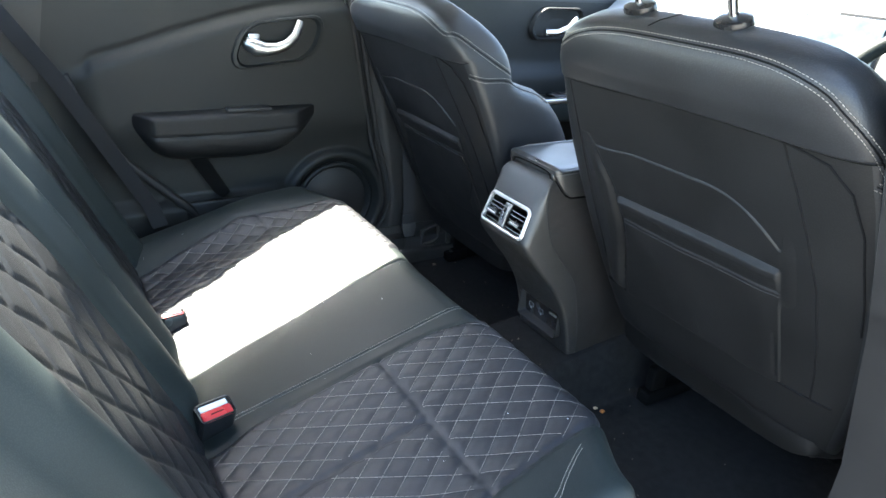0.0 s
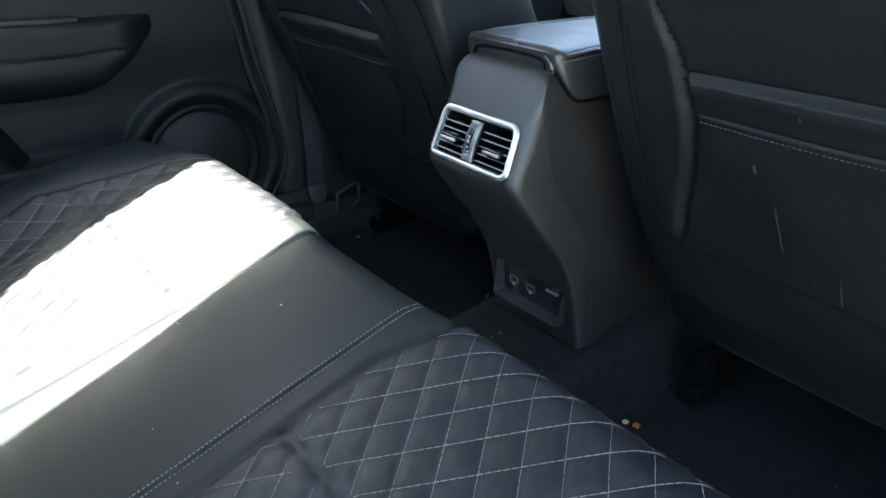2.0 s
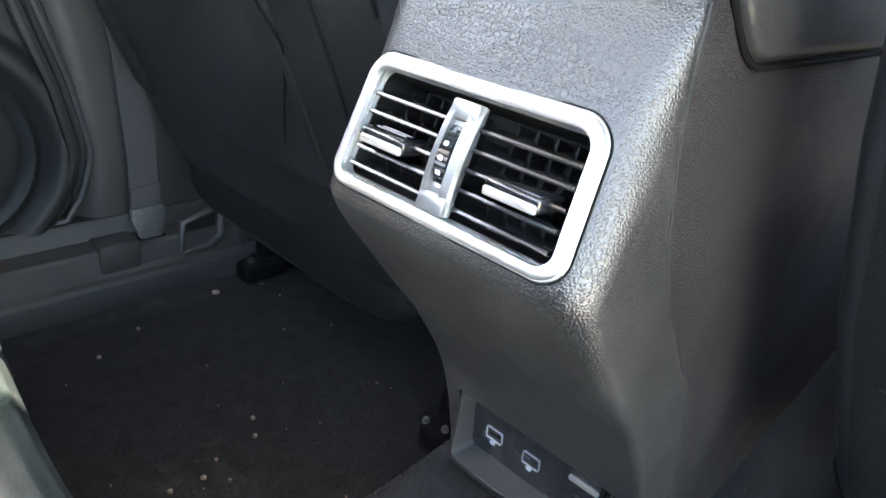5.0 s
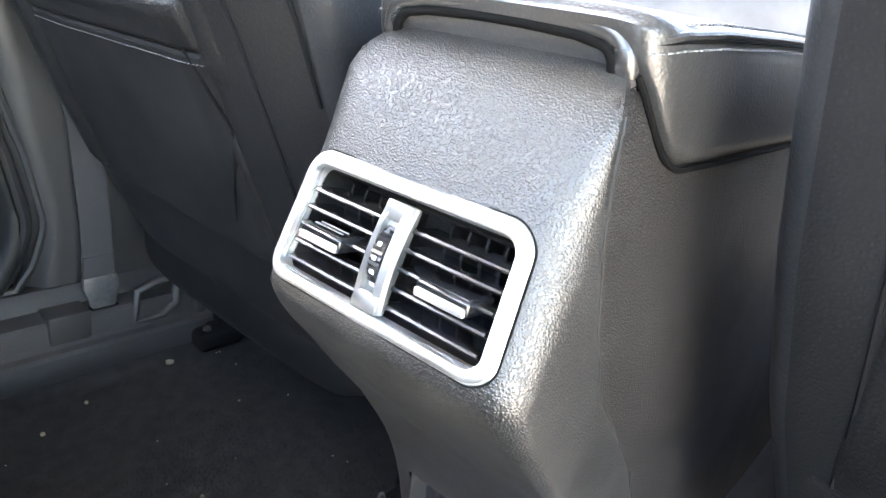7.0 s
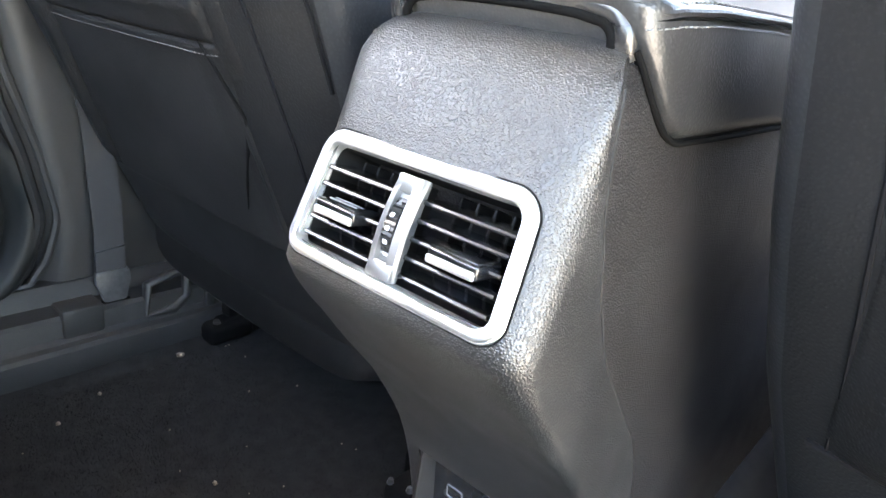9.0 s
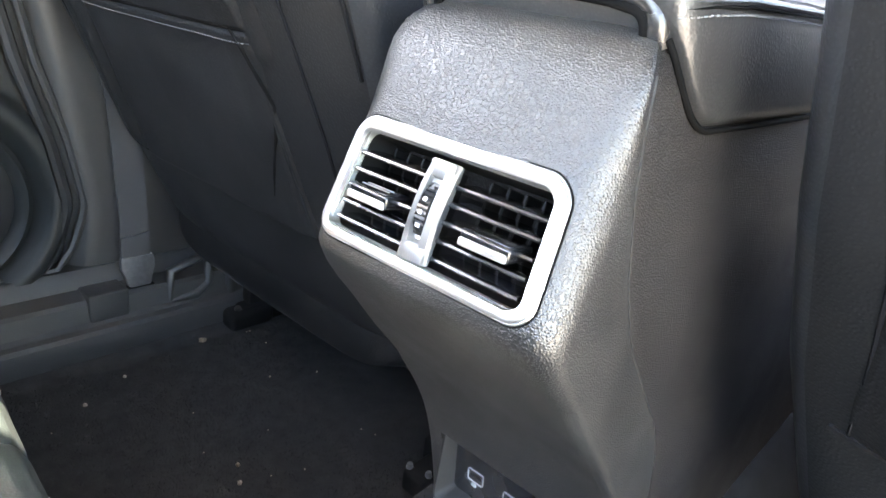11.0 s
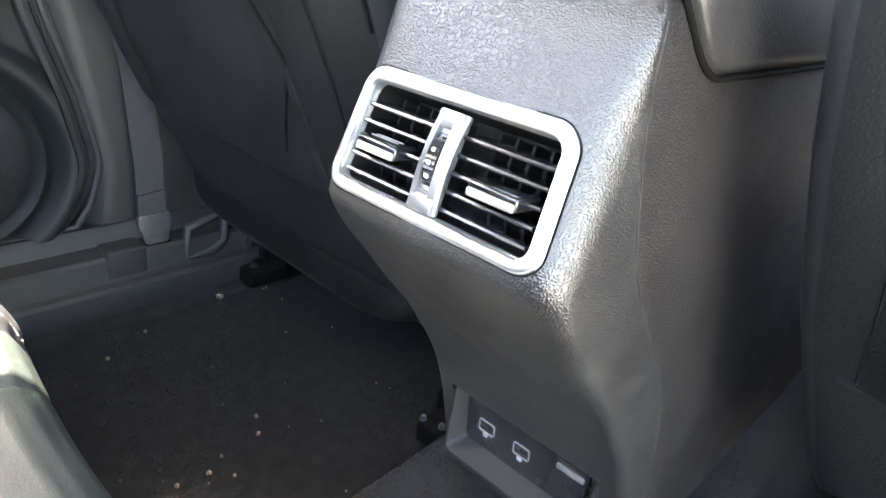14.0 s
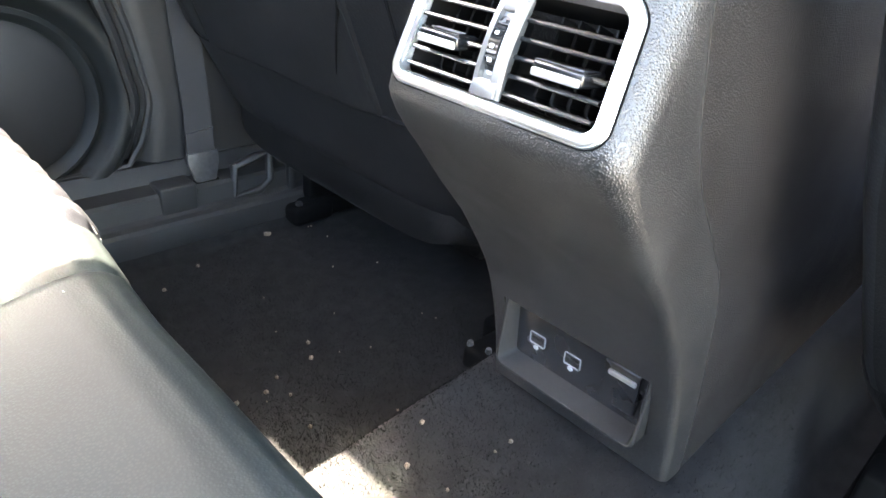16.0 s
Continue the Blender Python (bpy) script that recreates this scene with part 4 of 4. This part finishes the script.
for k, q in enumerate((-42, -24, -6, 12)):
    q = radians(q)
    size = (.0017, .0015, .0013, .0012)[k]
    part("dot", rbox(-size, size, -.0011, .0011, -.0004, .0004, .0003, 1, None, VM @ Matrix.Translation((.0, .0216 * math.sin(q), .0216 * math.cos(q) - .0146)) @ pose(0, 0, 0, -math.degrees(q), 0, 0)), WHITE, wheel)
bm = bmesh.new()
bm.faces.new([bm.verts.new(VM @ Vector(p)) for p in ((-.0017, .0100, .0048), (.0017, .0100, .0048), (0, .0132, .0036))])
bmesh.ops.solidify(bm, geom=bm.faces, thickness=.0004)
part("arrow", bm, PRINT, wheel)

# socket panel
UM = Matrix(((0, -.10, -.995, .1335), (-1, 0, 0, 0), (0, .995, -.10, .182), (0, 0, 0, 1)))


def panel_ring(rows):
    return loft([[UM @ Vector((a, b, o if o < 0 else o * (1 - .95 * smooth(.005, .03, b)) + .006 * smooth(-.01, -.036, b))) for a, b in rounded(w, h, r, 4)] for w, h, r, o in rows], False)


sock = part("socket_frame", panel_ring([(.0700, .036, .008, -.006), (.0700, .036, .008, .0035), (.0688, .0348, .007, .0050), (.0676, .0336, .006, .0045), (.0655, .0322, .005, -.003), (.0635, .0305, .004, -.012)]), TRIM, con, "raised frame round the sockets")
part("socket_plate", rbox(-.066, .066, -.0325, .0325, -.014, -.011, 0, 1, None, UM), GLOSS, sock)
for a in (-.0415, -.0050):
    port = part("usb_port", loft([[UM @ Vector((a + p, -.0065 + q, o)) for p, q in rounded(w, h, r, 4)] for w, h, r, o in ((.0082, .0062, .002, -.0112), (.0082, .0062, .002, -.0098), (.0075, .0055, .0016, -.0096), (.0073, .0052, .0014, -.0104), (.0071, .0050, .001, -.020))], False), PRINT, sock, "socket with pale outline")
    part("port_core", rbox(a - .0073, a + .0072, -.0116, -.0014, -.0185, -.0108, 0, 1, None, UM), DARK, port)
    part("port_tongue", rbox(a - .0060, a + .0060, -.0070, -.0048, -.0108, -.0103, 0, 1, None, UM), GLOSS, port)
    part("port_symbol", loft([[UM @ Vector((a - .0012 + p, -.0158 + q, o)) for p, q in rounded(.0026, .0022, .0021, 5)] for o in (-.0112, -.0105)]), LABEL, port, "small pale round symbol")
flap = part("socket_flap", rbox(.025, .0575, -.022, .020, -.0115, -.0065, .003, 3, None, UM), GLOSS, sock, "black flap over the outer socket")
part("flap_grip", rbox(.031, .0560, .009, .0140, -.0068, -.0035, .002, 2, None, UM), BEZEL, flap, "bright flap grip")

# armrest lid
lid = thing("armrest_lid", (.2, 0, .53), "padded black leather armrest lid with stitched edges", "armrest")


LIDW = [(.055, .0735), (.057, .0765), (.061, .0795), (.067, .0822), (.077, .0845), (.095, .0865), (.135, .0880), (.395, .0885), (.415, .080)]


def lid_ring(x):
    w = table(LIDW, x)
    zt = .562 - .006 * smooth(.010, .0, x - .055) - .01 * smooth(.33, .36, x - .055)
    zb = .4935 + .047 * (1 - min(1, (x - .055) / .052)) ** 2.2
    ring = []
    for k in range(48):
        q = 2 * math.pi * k / 48
        c, s = math.cos(q), math.sin(q)
        ring.append((x - .004 * s, w * math.copysign(abs(c) ** (.33 if s > 0 else .22), c), (zt + zb) / 2 + (zt - zb) / 2 * math.copysign(abs(s) ** (.36 if s > 0 else .22), s)))
    return ring


part("pad", loft([lid_ring(x) for x in list(np.linspace(.055, .105, 24)) + list(np.linspace(.11, .413, 14))]), LIDLEATHER, lid, "", 70)
bm = bmesh.new()
for sgn in (1, -1):
    run = list(np.linspace(.057, .10, 20)) + list(np.linspace(.11, .40, 20))
    rise = [(.057, .5475), (.075, .5505), (.11, .5530), (.20, .5545), (.40, .5545)]
    part("edge_seam", tube([(x, sgn * (table(LIDW, x) - .0002), table(rise, x)) for x in run], [float(.0002 + .0005 * smooth(.057, .072, x)) for x in run], 6), BLACK, lid)
    part("edge_piping", tube([(x, sgn * (table(LIDW, x) - .0018), table(rise, x) + .0024) for x in run], [float(.0006 + .0014 * smooth(.057, .066, x)) for x in run], 8), LIDLEATHER, lid)
    stitches([((x, sgn * (table(LIDW, x) + .0002), table(rise, x) - .0034), (0, sgn, .1)) for x in run], bm, .0026, .0017, .0009)
    stitches([((x, sgn * (table(LIDW, x) - .0058), table(rise, x) + .0062), (0, sgn * .5, .8)) for x in run], bm, .0026, .0013, .0008)
    under = list(np.linspace(.058, .107, 16)) + [.15, .25, .40]
    # black strip along the lid's lower edge, drawn as its contact shade
    part("lid_gap_shade", tube([(x + .002, sgn * (table(LIDW, x) - .0045), .4938 + .047 * (1 - min(1, (x - .055) / .052)) ** 2.2) for x in under], .0017, 8), BLACK, lid, "black strip for the shade of the gap under the lid")
tagged(part("lid_stitching", bm, LIDTHREAD, lid, "dark grey edge stitching"), kind="stuff")


def arch(w, top, r, foot, x, crown=.0015):
    """An upside-down U across the rear of the lid."""
    pts = [(x + .9 * max(0, .536 - z), -w, z) for z in np.linspace(foot, top - r, 6)]
    pts += [(x, -w + r - r * math.cos(q), top - r + r * math.sin(q)) for q in [radians(90 * k / 8) for k in range(1, 9)]]
    pts += [(x, y, top + crown * (1 - (y / w) ** 2)) for y in np.linspace(-w + r, w - r, 12)[1:-1]]
    return pts + [(px, -py, pz) for px, py, pz in pts[:14][::-1]]


rim = part("hinge_rim", tube(arch(.0672, .5512, .013, .508, .0590, .0035), .0056, 14), RIM, lid, "satin black rim round the hinge")
# black bar laid between rim and hinge cover to stand for the gap's shade
part("hinge_gap_shade", tube(arch(.0625, .5458, .010, .508, .0565, .0030), .0026, 10), BLACK, lid)
rows = []
for z, x, w in ((.505, .0600, .0615), (.522, .0602, .0615), (.530, .0604, .0615), (.5375, .0612, .0612), (.5430, .0640, .0605), (.5468, .0700, .059)):
    rows.append([(x + .012 * (abs(k) / 8) ** 8, w * k / 8, z + .0015 * (1 - (k / 8) ** 2)) for k in range(-8, 9)] + [(x + .02, w, z - .001), (x + .02, -w, z - .001)])
part("hinge_cover", loft(rows), RIM, lid, "glossy black hinge cover")

# ---- front of the cabin ----
fd = thing("door_front_left", (.6, .73, 0), "closed front passenger door with dark panel and silver handle", "car door")
us, vs = list(np.linspace(.22, 1.20, 60)), list(np.linspace(.06, .80, 50))
part("door_panel", grid(us, vs, lambda x, z: (x, .725 - .03 * smooth(.62, .56, z) * smooth(.40, .46, z), z)), DOOR, fd, sharp=70)
part("door_shell", rbox(.20, 1.22, .737, .79, -.1, .815, .01), DARK, fd)
part("armrest", rbox(.32, .86, .60, .73, .44, .515, .02), LEATHER, fd)
part("armrest_trim", rbox(.45, .92, .595, .63, .505, .522, .006), SATIN, fd, "silver armrest trim strip")
part("switch_plate", rbox(.62, .82, .61, .66, .520, .530, .004), GLOSS, fd)
rows = [[(.68 + a * s + .3 * b * s, .712 + dy, .735 + b * s) for a, b in rounded(.105, .05, .045, 6)] for s, dy in ((1, .01), (.96, -.006), (.9, -.006), (.82, .006), (.3, .012))]
part("handle_bezel", loft(rows, False), DOOR, fd)
part("door_handle", tube([(.62, .70, .710), (.66, .690, .710), (.70, .686, .725), (.735, .69, .755)], [.012, .012, .010, .007], 10), CHROME, fd, "chrome pull handle")

dash = thing("dashboard", (.95, 0, .4), "pale sunlit dashboard with touchscreen and slim vents", "dashboard")
prof = [(1.25, .45), (.98, .45), (.92, .55), (.91, .68), (.88, .72), (.885, .78), (.93, .815), (1.1, .855), (1.25, .85)]
part("dash_body", loft([[(x, y, z) for x, z in prof] for y in (-.72, -.3, 0, .3, .72)]), SILVER_DASH, dash, "", 25)
scr = part("touchscreen", rbox(-.006, .012, -.10, .10, -.075, .075, .006, 3, None, pose(.80, -.125, .785, 0, 12, 0)), GLOSS, dash, "black touchscreen tablet")
part("screen_glass", rbox(-.008, -.0055, -.094, .094, -.069, .069, .001, 1, None, pose(.80, -.125, .785, 0, 12, 0)), SCREEN, scr)
for y0, y1 in ((.10, .26), (.30, .60)):
    for k in range(3):
        part("dash_vent_slat", rbox(.900, .92, y0, y1, .64 + k * .018, .646 + k * .018, .002), DARK, dash)
for k in range(2):
    part("dash_slot", rbox(.955 + k * .09, .97 + k * .09, -.17, .05 - k * .02, .80 + k * .02, .836 + k * .018, .002), DARK, dash, "slim dark slot")
wheel = thing("steering_wheel", (.60, -.39, .70), "black leather steering wheel", "steering wheel")
WM = pose(.60, -.43, .70, 0, -66, 0)
part("rim", tube([WM @ Vector((.185 * math.cos(q), .185 * math.sin(q), 0)) for q in [6.2832 * k / 48 for k in range(48)]], .0155, 12, None, True), LEATHER, wheel)
part("hub", rbox(-.075, .075, -.09, .09, -.03, .03, .025, 4, None, WM), SEATBACK, wheel)
for q in (0, 180, -90):
    part("spoke", rbox(.06, .18, -.018, .018, -.010, .008, .006, 2, None, WM @ pose(0, 0, 0, 0, 0, q + 90)), SATIN, wheel)

# ---- crumbs on the carpet ----
def speck(x, y, z, r, mat, name, label, seed, flat=.6):
    random.seed(seed)
    bm = bmesh.new()
    bmesh.ops.create_icosphere(bm, subdivisions=2, radius=r)
    for v in bm.verts:
        v.co *= .75 + .5 * random.random()
        v.co.z *= flat
    bmesh.ops.translate(bm, verts=bm.verts, vec=(x, y, z + r * flat * .7))
    return solid(name, bm, mat, label, name)


speck(.224, .624, floor_z(.224, .624), .0055, CRUMB, "crumb", "pale crumb on the black carpet", 5)
speck(.348, .652, .0380, .0060, CRUMB, "crumb", "pale crumb on the seat rail end", 6)
speck(.202, -.184, floor_z(.202, -.184), .0062, LEAF, "leaf_scrap", "orange dry leaf scrap on the carpet", 7, .4)
speck(.196, -.168, floor_z(.196, -.168), .0052, PALELEAF, "leaf_scrap", "pale dry leaf scrap on the carpet", 8, .35)
CRUMBS = [(.094, .592), (.030, .557), (.117, .349), (.103, .322), (.052, .314), (.030, .299), (.049, .281), (.038, .226), (-.011, .276), (-.003, .304), (.059, .086), (.02, .06), (.10, .02)]
random.seed(11)
bm = bmesh.new()
for k in range(60):
    if k < len(CRUMBS):
        (x, y), r = CRUMBS[k], random.uniform(.0018, .0028)
    else:
        x, y, r = random.uniform(-.12, .34), random.uniform(-.5, .62), random.choice((.0008, .0010, .0013))
    made = bmesh.ops.create_icosphere(bm, subdivisions=2, radius=r, matrix=pose(x, y, floor_z(x, y) + r * .6 + .002, random.random() * 90, 0, random.random() * 90))["verts"]
    for v in made:
        v.co += Vector((random.uniform(-.3, .3), random.uniform(-.3, .3), random.uniform(-.3, .3))) * r
solid("carpet_crumbs", bm, CRUMB, "fine pale crumbs scattered over the carpet", "crumbs", kind="stuff")
random.seed(23)
bm = bmesh.new()
for k in range(26):
    y = random.choice((-1, 1)) * random.uniform(.0, .58)
    d = random.uniform(.05, S_FRONT)
    p = cushion_p(d, y)
    r = random.choice((.0005, .0006, .0009))
    bmesh.ops.create_icosphere(bm, subdivisions=1, radius=r, matrix=Matrix.Translation(p + Vector((0, 0, r * .4))) @ pose(0, 0, 0, 0, 0, random.random() * 180) @ Matrix.Diagonal((1.8, .8, .6, 1)))
solid("lint", bm, WHITE, "tiny pale lint specks on the rear bench", "lint", kind="stuff")
